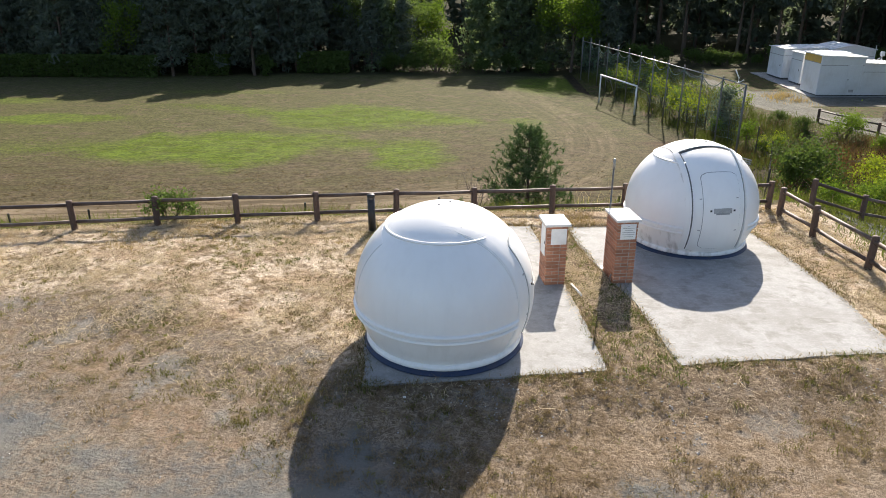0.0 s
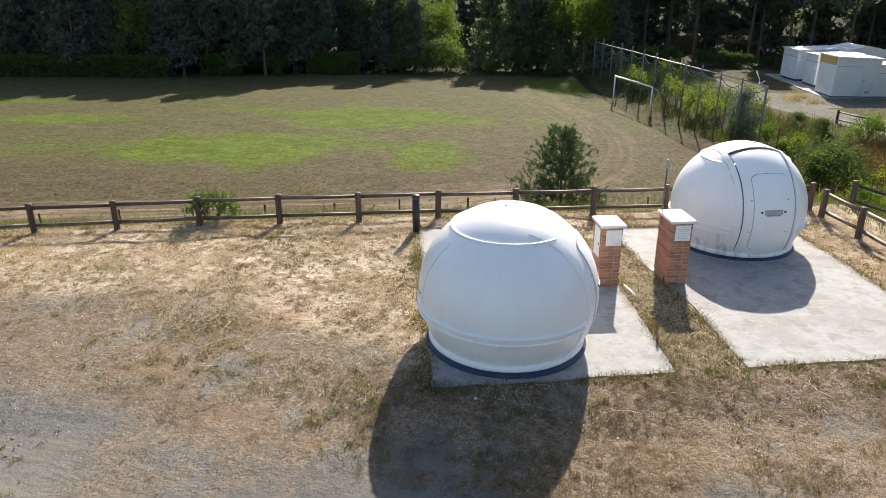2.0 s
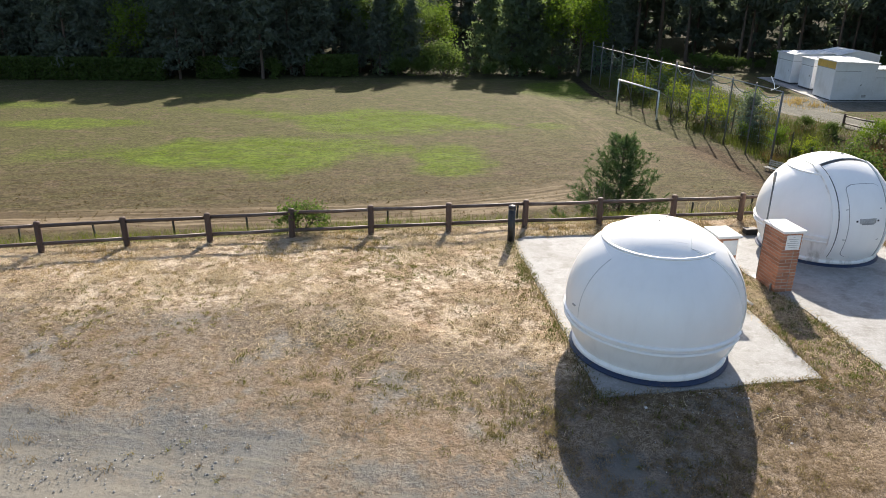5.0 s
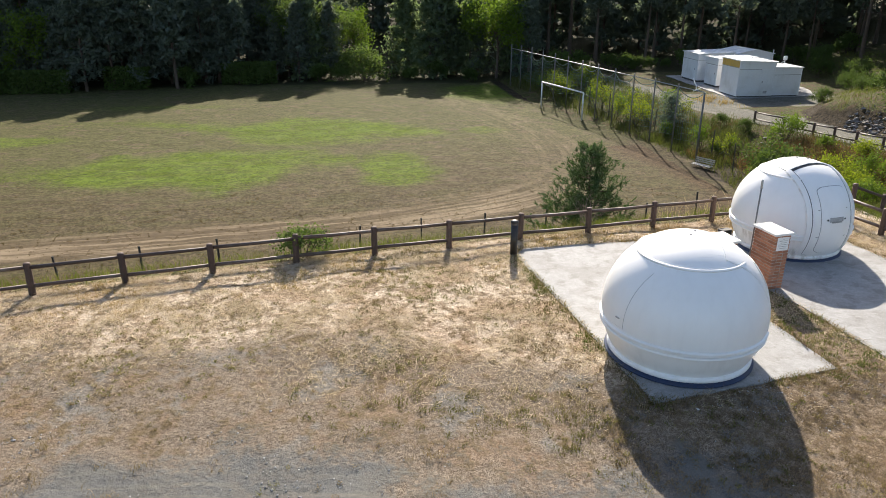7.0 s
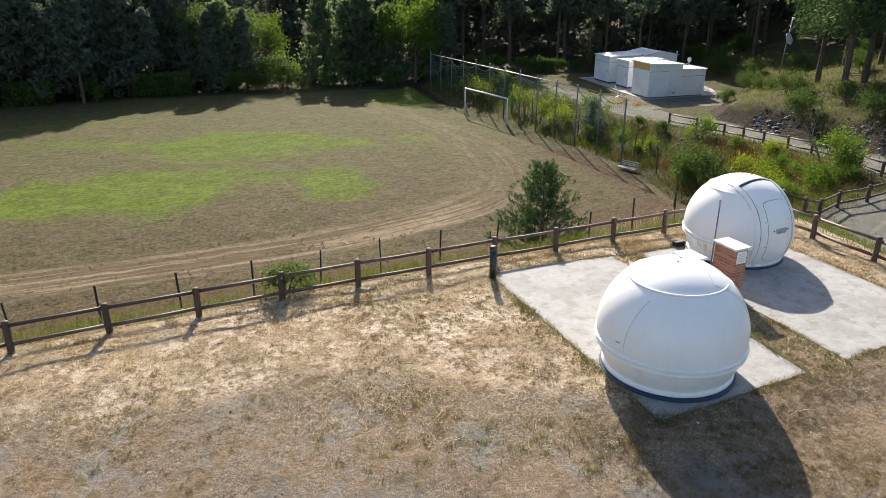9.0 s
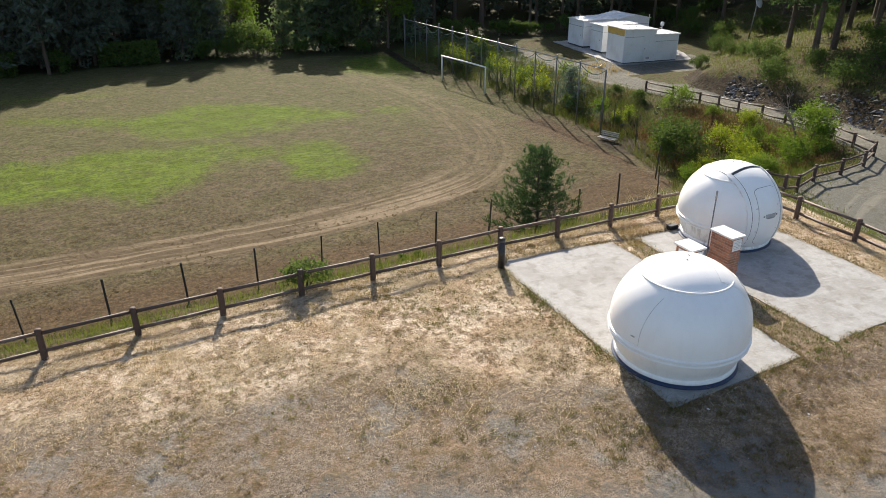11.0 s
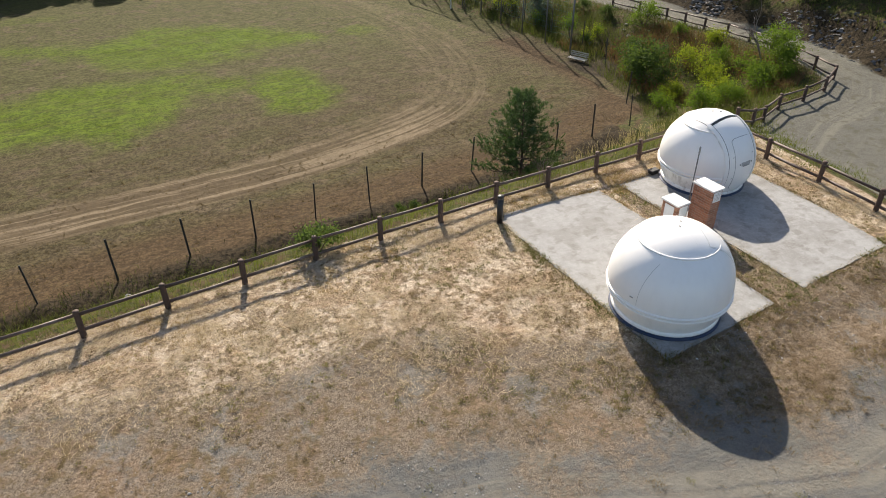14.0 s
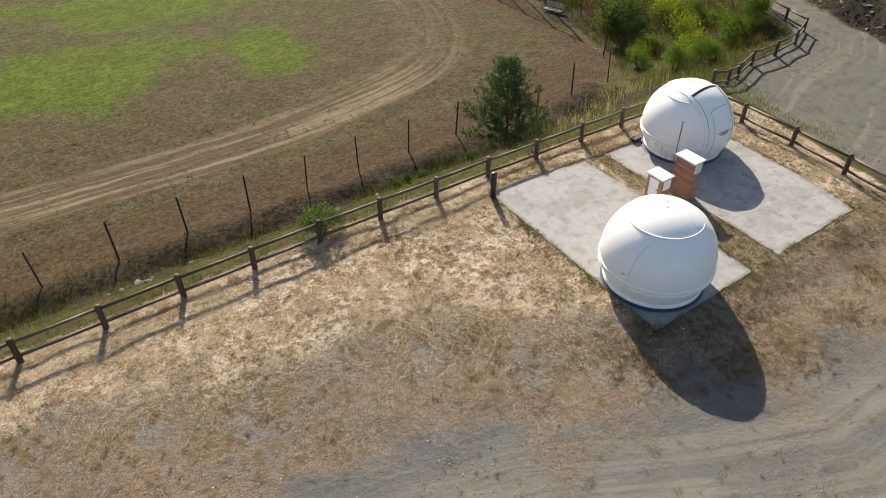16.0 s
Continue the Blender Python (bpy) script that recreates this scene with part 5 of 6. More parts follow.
# gully shrubs between the field and the track
LIGHTBUSH = [shrub_meshes(46 + k, 2.0, 2.1, 1500, 0.15, 3) for k in range(3)]
GULLY = [(13.9, 29.3, 2.4, 3), (16.7, 29.2, 1.5, 1), (13.5, 26.6, 1.2, 1), (15.8, 26.5, 1.5, 1), (16.6, 24.5, 1.5, 0), (18.2, 24.4, 2.0, 2), (18.9, 29.8, 1.1, 1), (18.4, 35.4, 1.5, 0), (14.1, 24.2, 1.5, 1), (15.7, 23.1, 1.3, 0), (12.0, 25.2, 1.1, 0), (14.6, 30.6, 1.7, 0),
         (11.9, 22.7, 1.3, 0), (13.2, 22.4, 1.1, 2), (17.0, 23.2, 1.1, 0), (17.2, 27.4, 1.2, 0), (17.6, 38.2, 0.8, 3), (18.7, 32.4, 0.8, 0), (16.2, 33.4, 0.8, 3), (15.0, 36.5, 0.7, 3), (17.2, 40.5, 0.7, 3)]
SHRUBS = {0: (M_LEAF, [shrub_meshes(11 + k, 2.0, 2.3, 2300, 0.085, 6, 0.27) for k in range(3)], "leafy green shrub in the overgrown gully"),
          1: (M_YELLOWLEAF, [shrub_meshes(21 + k, 2.0, 1.9, 1900, 0.085, 5, 0.26) for k in range(3)], "yellow-green shrub catching the sun in the gully"),
          2: (M_LEAF, [shrub_meshes(31 + k, 2.0, 2.4, 5000, 0.065) for k in range(2)], "dense feathery green shrub by the fence"),
          3: (M_DARKLEAF, [shrub_meshes(41 + k, 2.0, 2.0, 5200, 0.075) for k in range(2)], "dark green shrub in the gully")}
for n, (x, y, s, kind_) in enumerate(GULLY):
    leaf, meshes, label = SHRUBS[kind_]
    plant("shrub", meshes[n % len(meshes)], x, y, 57 * n, s / 2.0, label, "shrub", leaf, M_BARK, "gully shrubs", wood_name="stem")
# bare grey sapling among them
bare = Shape()
e = []
limbs(bare, (0, 0, -0.3), (0.04, 0, 1), 1.75, 0.075, np.random.default_rng(77), 3, e, 0.28, 3)
tagged(part("dead_sapling", bare, M_DEADWOOD, None, "", pose(17.3, 24.9, height(17.3, 24.9))), "bare grey sapling standing in the gully", "dead tree")

SAPLINGS = [shrub_meshes(71 + k, 2.0, 0.9, 950, 0.085, 3, 0.17) for k in range(4)]
# rough growth along the net's foot
for n in range(22):
    t = RNG.random()
    x, y = 13.9 - 3.4 * t + RNG.uniform(0.3, 3.4), 36 + 24 * t
    leaf, meshes = (M_YELLOWLEAF, M_LEAF)[n % 2], SAPLINGS[n % 2 :: 2]
    plant("shrub", meshes[n % len(meshes)], x, y, 40 * n, RNG.uniform(0.45, 1.05), "leafy green shrub behind the ball net", "shrub", leaf, M_BARK, "shrubs behind the net", wood_name="stem")
plant("small_fir", forest_pine_meshes(64, 2.3, 0.7, 0.1, 60, 0.10), 14.4, 42.0, 0, 1.0, "small dark fir behind the ball net", "tree", M_DARKNEEDLE, M_BARK)

# bushes on the hill above the track
HILLBUSH = [shrub_meshes(86 + k, 2.0, 2.1, 2600, 0.085, 4, 0.26) for k in range(3)]
HILL = [(25.6, 42.8, 0.5), (27.8, 41.0, 0.55), (25.6, 37.0, 0.9), (23.7, 33.6, 0.9), (24.6, 29.4, 0.9), (26.5, 33.2, 0.6), (27.6, 30.0, 0.9), (26.6, 26.4, 0.8), (25.2, 24.0, 0.8), (30.4, 33.0, 0.9), (31, 47.0, 0.7), (26.8, 44.6, 0.5),
        (34.0, 51, 0.8), (36.2, 54, 0.9), (29.0, 43.6, 0.5), (36.5, 59, 1.0), (24.0, 20.5, 0.8), (27.0, 21.4, 0.9), (32.0, 38.0, 0.7), (38.5, 51, 0.9), (40, 46, 0.9), (38.5, 62, 1.1), (33, 27, 1.0), (35, 42, 0.8)]
for n, (x, y, s) in enumerate(HILL):
    leaf, meshes = M_DARKLEAF, HILLBUSH
    plant("bush", meshes[n % 3], x, y, 71 * n, s, "dark rounded bush on the grassy hill", "bush", leaf, M_BARK, "bushes on the hill", wood_name="stem")

# the wood round the field
PINES = [forest_pine_meshes(100 + k, 11.5, 2.3, (0.02, 0.10, 0.30, 0.05, 0.22)[k], (200, 185, 165, 200, 165)[k], 0.25) for k in range(5)]
TALLPINES = [forest_pine_meshes(120 + k, 14.0, 2.3, 0.46, 125, 0.32) for k in range(3)]
BACKPINES = [forest_pine_meshes(130 + k, 13.0, 3.0, 0.05, 105, 0.46) for k in range(3)]
BROADS = [broad_tree_meshes(140 + k, 9.0, 3.4, 5200, 0.19) for k in range(2)]


def grow(x, y, n, size=1.0, kind_="edge"):
    m = dict(edge=PINES, tall=TALLPINES, back=BACKPINES)[kind_]
    plant("pine_tree", m[n % len(m)], x, y, 137 * n, size * RNG.uniform(0.80, 1.2), "tall dark conifer of the shaded wood", "tree", M_DARKNEEDLE, M_BARK, "trees of the wood", stretch=RNG.uniform(0.95, 1.1))


n = 0
for row, (gap, y0, size, kind_) in enumerate(((2.2, 70.0, 0.60, "edge"), (2.8, 73.6, 0.78, "edge"), (3.6, 78.0, 0.95, "edge"), (4.2, 84.0, 1.0, "back"), (5.6, 92.0, 1.15, "back"))):
    x = -64.0 - row * 5
    while x < 13 + row * 2:
        if (row in (1, 2) and -8.0 < x < 13) or (row == 0 and -6.5 < x < 1.0):
            x += gap
            continue
        dip = -2.6 * sstep(-14, -26, x) + 3.4 * np.exp(-(((x + 1) / 9) ** 2))
        grow(x + RNG.uniform(-1.2, 1.2), y0 + dip + (6 if row > 2 and -6 < x < 14 else 0) + RNG.uniform(-1.2, 1.8), n, size * (1.16 if x < -16 else 0.72 if row > 2 and x > -9 else 1.0), kind_)
        x += gap * RNG.uniform(0.75, 1.25)
        n += 1
for row, (gap, y0, size, kind_) in enumerate(((4.2, 70, 0.9, "tall"), (4.4, 75, 0.95, "tall"), (4.4, 81, 1.0, "back"), (5.6, 89, 1.15, "back"), (5.0, 101, 1.2, "back"))):
    x = 14.0
    while x < 64:
        grow(x + RNG.uniform(-1.2, 1.2), y0 + RNG.uniform(-2, 2) - 0.14 * (x - 15) + 8 * sstep(26, 16, x), n, size * (0.74 if row < 2 and 20 < x < 46 else 0.9 if 20 < x < 46 else 1.0), kind_)
        x += gap * RNG.uniform(0.75, 1.25)
        n += 1
# pines on the hill to the east
NEARPINES = [forest_pine_meshes(160 + k, 9.0, 2.4, 0.34, 420, 0.11) for k in range(2)]
for k, (x, y, size) in enumerate(((29.45, 38.9, 1.0), (27.5, 34.7, 1.05), (29.8, 35.5, 1.1))):
    plant("pine_tree", NEARPINES[k % 2], x, y, 110 * k, size, "tall dark pine on the hill above the track", "tree", M_NEEDLE, M_BARK, "trees of the wood")
for x, y, s, kind_ in ((32.5, 35.0, 0.8, "tall"), (34.0, 38.5, 0.8, "tall"), (36.5, 44, 0.85, "tall"), (33.0, 31.0, 0.8, "tall"), (38, 40, 0.9, "tall"), (30.5, 28.5, 0.8, "tall"), (36.5, 33, 0.9, "tall"), (41, 36, 0.9, "back"), (40, 30, 0.9, "back"), (35, 24, 0.9, "back"),
                       (42, 43, 0.9, "tall"), (43, 50, 0.9, "tall"), (45, 56, 1.0, "tall"), (42, 61, 0.9, "tall"), (46, 46, 0.9, "back"), (48, 52, 1.0, "back"), (50, 60, 1.0, "back"), (46, 38, 0.9, "back"), (46, 30, 0.9, "back"), (52, 44, 1.0, "back"), (55, 53, 1.0, "back"), (42, 22, 0.9, "back"), (52, 36, 1.0, "back"), (58, 62, 1.1, "back")):
    grow(x, y, n, s, kind_)
    n += 1
LIGHTPINES = [forest_pine_meshes(150 + k, 10.0, 2.6, 0.02, 200, 0.28) for k in range(2)]
for k, (x, y, s) in enumerate(((0.6, 74.0, 0.85), (2.6, 72.0, 0.8), (4.2, 73.2, 0.9), (6.8, 72.2, 0.75), (11.4, 71.6, 0.85), (-9.5, 72.0, 0.8))):
    plant("pine_tree", LIGHTPINES[k % 2], x, y, 80 * k, s, "grey-green conifer at the wood's edge", "tree", M_GREYPINE, M_BARK, "trees of the wood")
for k in range(20):
    x, y = 14.5 + 1.6 * k + RNG.uniform(-0.6, 0.6), 67.5 - 0.10 * k + RNG.uniform(-1.2, 1.2)
    plant("bush", LIGHTBUSH[k % 3], x, y, 60 * k, RNG.uniform(0.5, 1.0), "dark undergrowth bush at the wood's edge", "bush", M_DARKLEAF, M_BARK, "undergrowth bushes", wood_name="stem")
BUSHES = [shrub_meshes(51 + k, 2.0, 2.4, 3600, 0.09) for k in range(2)]
# sunlit broad-leaved trees at the edge of the wood
for k, (x, y, s) in enumerate(((9.2, 70.5, 0.95), (-7.4, 74.0, 0.8), (-33.5, 68.6, 0.8), (-11.7, 74.0, 0.85), (-5.0, 77.5, 0.7))):
    plant("broadleaf_tree", BROADS[k % 2], x, y, 90 * k, s, "leafy green tree at the wood's edge, lit from behind", "tree", M_LEAF if k % 2 == 0 else M_BUSHLEAF, M_BARK, "broad-leaved trees")
for k, (x, y, s) in enumerate(((-4.0, 70.2, 1.9), (-6.4, 70.6, 1.0), (-20.5, 68.0, 0.9), (3.0, 70.2, 0.9), (6.0, 68.4, 0.8), (-8.5, 70.0, 0.9), (-14.0, 69.5, 0.9), (0.6, 70.2, 0.8))):
    plant("bush", BUSHES[k % 2] if k < 2 else LIGHTBUSH[k % 3], x, y, 60 * k, s, "rounded green bush at the field's edge", "bush", M_BUSHLEAF if k < 2 else M_DARKLEAF, M_BARK, "bushes at the field's edge", wood_name="stem")


# clipped hedge along the wood
def hedge(x0, x1, y, tall, deep, label):
    rng = np.random.default_rng(int(abs(x0) * 10))
    n = int((x1 - x0) * 900)
    c = np.stack([rng.uniform(x0, x1, n), y + rng.uniform(-deep / 2, deep / 2, n), rng.uniform(0.05, tall, n)], 1)
    top = rng.random(n) < 0.3
    c[top, 2] = tall + rng.normal(0, 0.05, top.sum())
    front = (~top) & (rng.random(n) < 0.5)
    c[front, 1] = y - deep / 2 + rng.normal(0, 0.06, front.sum())
    c[:, 2] += 0.18 * (vnoise(c[:, 0], c[:, 1], 0.7, 4) - 0.5) * c[:, 2] / tall
    g = float(land(np.array([(x0 + x1) / 2]), np.array([y]))[0])
    c[:, 2] += g
    v, f = leaf_quads(c, 0.14 * rng.uniform(0.6, 1.4, n), rng)
    h = thing("hedge", pose((x0 + x1) / 2, y, g), label, "hedge", "hedges")
    me = sheet("foliage", v - np.array([(x0 + x1) / 2, y, g]), f)
    part("foliage", me, M_DARKLEAF, h)
    s = Shape()
    x = x0 + 0.3
    while x < x1:
        s.tube([(x - (x0 + x1) / 2, 0, -0.1), (x - (x0 + x1) / 2 + 0.1, 0.05, tall * 0.8)], [0.03, 0.012], 5, False)
        x += 0.6
    part("stem", s, M_BARK, h)


hedge(-62.0, -30.0, 66.0, 1.9, 1.3, "dark clipped hedge along the shaded wood")
hedge(-27.5, -23.6, 67.4, 1.9, 1.2, "dark clipped hedge at the field's end")
hedge(-17.6, -12.5, 69.6, 1.9, 1.2, "short dark hedge at the field's end")

# ---- rocks ----
def rock_mesh(seed):
    rng = np.random.default_rng(seed)
    bm = bmesh.new()
    bmesh.ops.create_icosphere(bm, subdivisions=2, radius=0.5)
    s = Vector((rng.uniform(0.8, 1.5), rng.uniform(0.6, 1.0), rng.uniform(0.45, 0.8)))
    planes = [(Vector(rng.normal(size=3)).normalized(), rng.uniform(0.28, 0.44)) for _ in range(9)]
    for v in bm.verts:
        for nrm, d in planes:
            o = v.co.dot(nrm) - d
            if o > 0:
                v.co -= nrm * o
        v.co = Vector((v.co.x * s.x, v.co.y * s.y, v.co.z * s.z))
    me = bpy.data.meshes.new("rock")
    bm.to_mesh(me)
    bm.free()
    me.materials.append(M_ROCK)
    return me


ROCKS = [rock_mesh(200 + k) for k in range(8)]
OUTCROPS = [(27.4, 1.3), (29.2, 1.1), (34.6, 1.1), (36.2, 0.8), (25.4, 1.1), (22.5, 1.6), (19.5, 1.5)]
for k in range(170):
    yc, spread = OUTCROPS[k % 7] if k < 130 else (31.0, 8.0)
    y = RNG.normal(yc, spread * 0.6)
    e = abs(RNG.normal(0.55, 0.38)) + 0.05
    x = float(np.interp(y, EDGE_Y, EDGE_X)) + e
    s = RNG.uniform(0.14, 0.46) * (0.6 if k >= 130 else 1.0)
    ob = new("rock", ROCKS[k % 8])
    ob.matrix_basis = pose(x, y, height(x, y) - 0.30 * s, RNG.uniform(-8, 22), RNG.uniform(12, 40), RNG.normal(88, 16)) @ Matrix.Diagonal((s * 1.5, s * 0.8, s * 0.75, 1))
    tagged(ob, "grey slaty rock in the cut bank beside the track", "rock", "rocks of the cut bank")
# shattered slate between the larger rocks
n = 420
y = np.concatenate([RNG.normal(OUTCROPS[k % 7][0], OUTCROPS[k % 7][1] * 0.75, n // 7 + 1) for k in range(7)])
e = np.abs(RNG.normal(0.6, 0.45, len(y))) + 0.03
x = np.interp(y, EDGE_Y, EDGE_X) + e
c = np.stack([x, y, land(x, y) + 0.02], 1)
w, q = RNG.uniform(0.04, 0.15, (len(x), 1)), RNG.normal(0, 1, (len(x), 5, 3)) * np.array([1.0, 0.7, 0.32])
q = q / np.linalg.norm(q, axis=2, keepdims=True) * np.array([1.0, 1.0, 0.5])
q[:, 0], q[:, 4] = (0.1, 0, 0.55), (-0.1, 0, -0.5)
t = np.array([-0.4, 0.8, 2.2]) + RNG.uniform(-0.5, 0.5, (len(x), 3)) + np.array([0, 1.3, 2.6])
q[:, 1:4] = np.stack([np.cos(t), np.sin(t), RNG.uniform(-0.25, 0.25, t.shape)], -1)
v = (c[:, None] + w[:, None] * q).reshape(-1, 3)
i = 5 * np.arange(len(x))[:, None]
stuff("rubble", v, np.concatenate([i + f for f in ([0, 1, 2], [0, 2, 3], [0, 3, 1], [4, 2, 1], [4, 3, 2], [4, 1, 3])], 0), M_ROCK, "broken grey slate in the cut bank", "rubble")
for k in range(26):
    x, y = RNG.uniform(14.2, 18.4), RNG.uniform(29.5, 36.5)
    s = RNG.uniform(0.15, 0.5)
    ob = new("rock", ROCKS[k % 8])
    ob.matrix_basis = pose(x, y, height(x, y) - 0.05, RNG.uniform(-20, 20), RNG.uniform(-20, 20), RNG.uniform(0, 360)) @ Matrix.Diagonal((s, s, s, 1))
    tagged(ob, "grey rock lying on the gully's slope", "rock", "rocks of the gully")
for k in range(22):
    x = RNG.uniform(-16, 6)
    y = 19.2 + 0.14 * x + RNG.uniform(-0.9, 0.9)
    s = RNG.uniform(0.12, 0.34)
    ob = new("rock", ROCKS[k % 8])
    ob.matrix_basis = pose(x, y, height(x, y) + 0.02, 0, 0, RNG.uniform(0, 360)) @ Matrix.Diagonal((s, s, s, 1))
    tagged(ob, "grey stone in the drain below the bank", "rock", "stones of the drain")

# ---- grass and straw ----
def inside(outline, x, y):
    return pad_gap(outline, x, y) < -0.09


def scatter(n, x0, x1, y0, y1, keep, seed):
    rng = np.random.default_rng(seed)
    x, y = rng.uniform(x0, x1, n), rng.uniform(y0, y1, n)
    ok = (rng.random(n) < keep(x, y)) & ~inside(PAD_A, x, y) & ~inside(PAD_B, x, y)
    x, y = x[ok], y[ok]
    return x, y, level_pads(x, y, land(x, y)), rng


def drive_edge(x):
    return np.interp(x, [-40, -14.5, -10.4, -8, -5.7, -2.5, 0, 2.5, 5, 9], [11.6, 9.8, 8.8, 8.5, 8.0, 6.8, 6.1, 6.4, 6.7, 7.0])


def lawn(x, y):
    k = sstep(0.6, 4.0, y - drive_edge(x)) * (into_low(x, y) < -0.1) * np.where((x > -1.6) & (y < 9.2 + 0.17 * x), 0.42, 1.0)
    return k * np.clip(1.9 * vnoise(x, y, 0.8, 11) * vnoise(x, y, 2.6, 12) - 0.05, 0, 1)


# loose straw lying on the mown bank
x, y, z, rng = scatter(470000, -19, 8.0, 6.0, 16.7, lawn, 51)
t = rng.uniform(0, 2 * np.pi, len(x))
ln, w = rng.uniform(0.015, 0.06, len(x)), rng.uniform(0.0012, 0.0026, len(x))
ax_, sd = np.stack([np.cos(t), np.sin(t), rng.normal(0, 0.22, len(x))], 1), np.stack([-np.sin(t), np.cos(t), rng.normal(0, 0.3, len(x))], 1)
c = np.stack([x, y, z + rng.uniform(0.012, 0.05, len(x))], 1)
v = np.stack([c - ax_ * ln[:, None] - sd * w[:, None], c - ax_ * ln[:, None] + sd * w[:, None], c + ax_ * ln[:, None] + sd * w[:, None], c + ax_ * ln[:, None] - sd * w[:, None]], 1).reshape(-1, 3)
stuff("straw", v, np.arange(len(v)).reshape(-1, 4), M_STRAW, "loose dry straw on the mown bank", "straw")

# mounds of mown hay
x, y, z, rng = scatter(16000, -19, 8.0, 6.0, 16.7, lambda a, b: lawn(a, b) * np.clip(2.5 * (vnoise(a, b, 1.4, 14) - 0.35), 0, 1), 50)
k = rng.integers(8, 18, len(x))
px, py = np.repeat(x, k) + rng.normal(0, 0.055, k.sum()), np.repeat(y, k) + rng.normal(0, 0.055, k.sum())
stuff("hay", *blades(px, py, np.repeat(z, k), rng.uniform(0.03, 0.10, k.sum()), 0.0055, 1.8, rng), M_STRAW, "small mounds of mown hay", "hay")

# stubble and half-dry tufts
x, y, z, rng = scatter(90000, -19, 8.0, 6.0, 16.7, lambda a, b: lawn(a, b) * 0.8, 52)
stuff("stubble", *blades(x, y, z, rng.uniform(0.03, 0.08, len(x)), 0.007, 0.9, rng), M_STRAW, "short dry stubble", "grass")


def tufts(x, y, z, rng, per, tall, wide, spread, lean=1.0):
    k = rng.integers(per // 2, per + 1, len(x))
    s = np.repeat(rng.uniform(0.6, 1.3, len(x)), k)
    px = np.repeat(x, k) + rng.normal(0, spread, k.sum()) * s
    py = np.repeat(y, k) + rng.normal(0, spread, k.sum()) * s
    return blades(px, py, np.repeat(z, k), rng.uniform(tall * 0.5, tall, k.sum()) * s, wide, lean, rng)


x, y, z, rng = scatter(5200, -18, 8.6, 4.6, 16.6, lambda a, b: np.clip(3.4 * (vnoise(a, b, 0.7, 21) - 0.50), 0, 1) * (0.22 + 0.78 * (b > drive_edge(a))) * (into_low(a, b) < -0.1), 53)
stuff("grass_tufts", *tufts(x, y, z, rng, 20, 0.045, 0.009, 0.035, 1.9), M_TUFT, "low half-dry tufts of grass", "grass")


# brown clumps on the thin ground and through the straw
x, y, z, rng = scatter(4500, -19, 8.6, 2.5, 16.6, lambda a, b: np.clip(2.4 * (vnoise(a, b, 0.9, 23) - 0.42), 0, 1) * (0.25 + 0.75 * sstep(-1.6, 0.6, b - drive_edge(a))) * (into_low(a, b) < -0.1), 66)
stuff("brown_tufts", *tufts(x, y, z, rng, 24, 0.055, 0.008, 0.03, 1.6), M_BROWNTUFT, "low brown clumps of dry grass", "grass")
x, y, z, rng = scatter(20000, -26, 7.4, 8, 16.7, lambda a, b: sstep(2.2, 0.5, fence_y(a) - b) * (fence_y(a) - b > -0.1) * np.clip(2.4 * (vnoise(a, b, 1.0, 26) - 0.38), 0, 1), 69)
stuff("hay", *tufts(x, y, z, rng, 16, 0.12, 0.007, 0.07), M_GOLDHAY, "golden brown matted hay along the fence", "hay")
# olive and brown tufts standing through the straw, thick beside the pad
x, y, z, rng = scatter(9000, -18, 8.4, 6.0, 16.4, lambda a, b: np.clip(4.0 * (vnoise(a, b, 0.75, 27) - 0.50), 0, 1) * np.clip(0.3 + 0.9 * sstep(4.5, 0.5, np.abs(a + 3.2)) + 0.15 * (a > 2), 0, 1) * sstep(-0.4, 1.0, b - drive_edge(a)) * (into_low(a, b) < -0.1), 71)
pick = rng.random(len(x)) < 0.55
stuff("lawn_tufts", *tufts(x[pick], y[pick], z[pick], rng, 18, 0.060, 0.008, 0.040, 1.5), M_OLIVETUFT, "olive tufts of grass on the mown bank", "grass")
stuff("lawn_tufts", *tufts(x[~pick], y[~pick], z[~pick], rng, 18, 0.055, 0.008, 0.045, 1.6), M_DARKTUFT, "brown tufts of grass on the mown bank", "grass")
# thick hay beside the second pad and along the fence, stalks lying over
x, y, z, rng = scatter(9000, -22, 8.2, 6.5, 16.6, lambda a, b: np.where(a > 6.3, 0.95, 0.5 * sstep(1.5, 0.3, fence_y(a) - b)) * (into_low(a, b) < -0.12) * np.clip(3.0 * (vnoise(a, b, 1.2, 29) - 0.30), 0, 1), 73)
for own, mt, label in ((rng.random(len(x)) < 0.55, M_STRAW, "pale hay lying in swathes"), (rng.random(len(x)) < 0.45, M_GOLDHAY, "golden hay lying in swathes")):
    k = rng.integers(6, 12, own.sum())
    px, py = np.repeat(x[own], k) + rng.normal(0, 0.07, k.sum()), np.repeat(y[own], k) + rng.normal(0, 0.07, k.sum())
    stuff("hay", *blades(px, py, np.repeat(z[own], k), rng.uniform(0.04, 0.10, k.sum()), 0.006, 3.0, rng), mt, label, "hay")
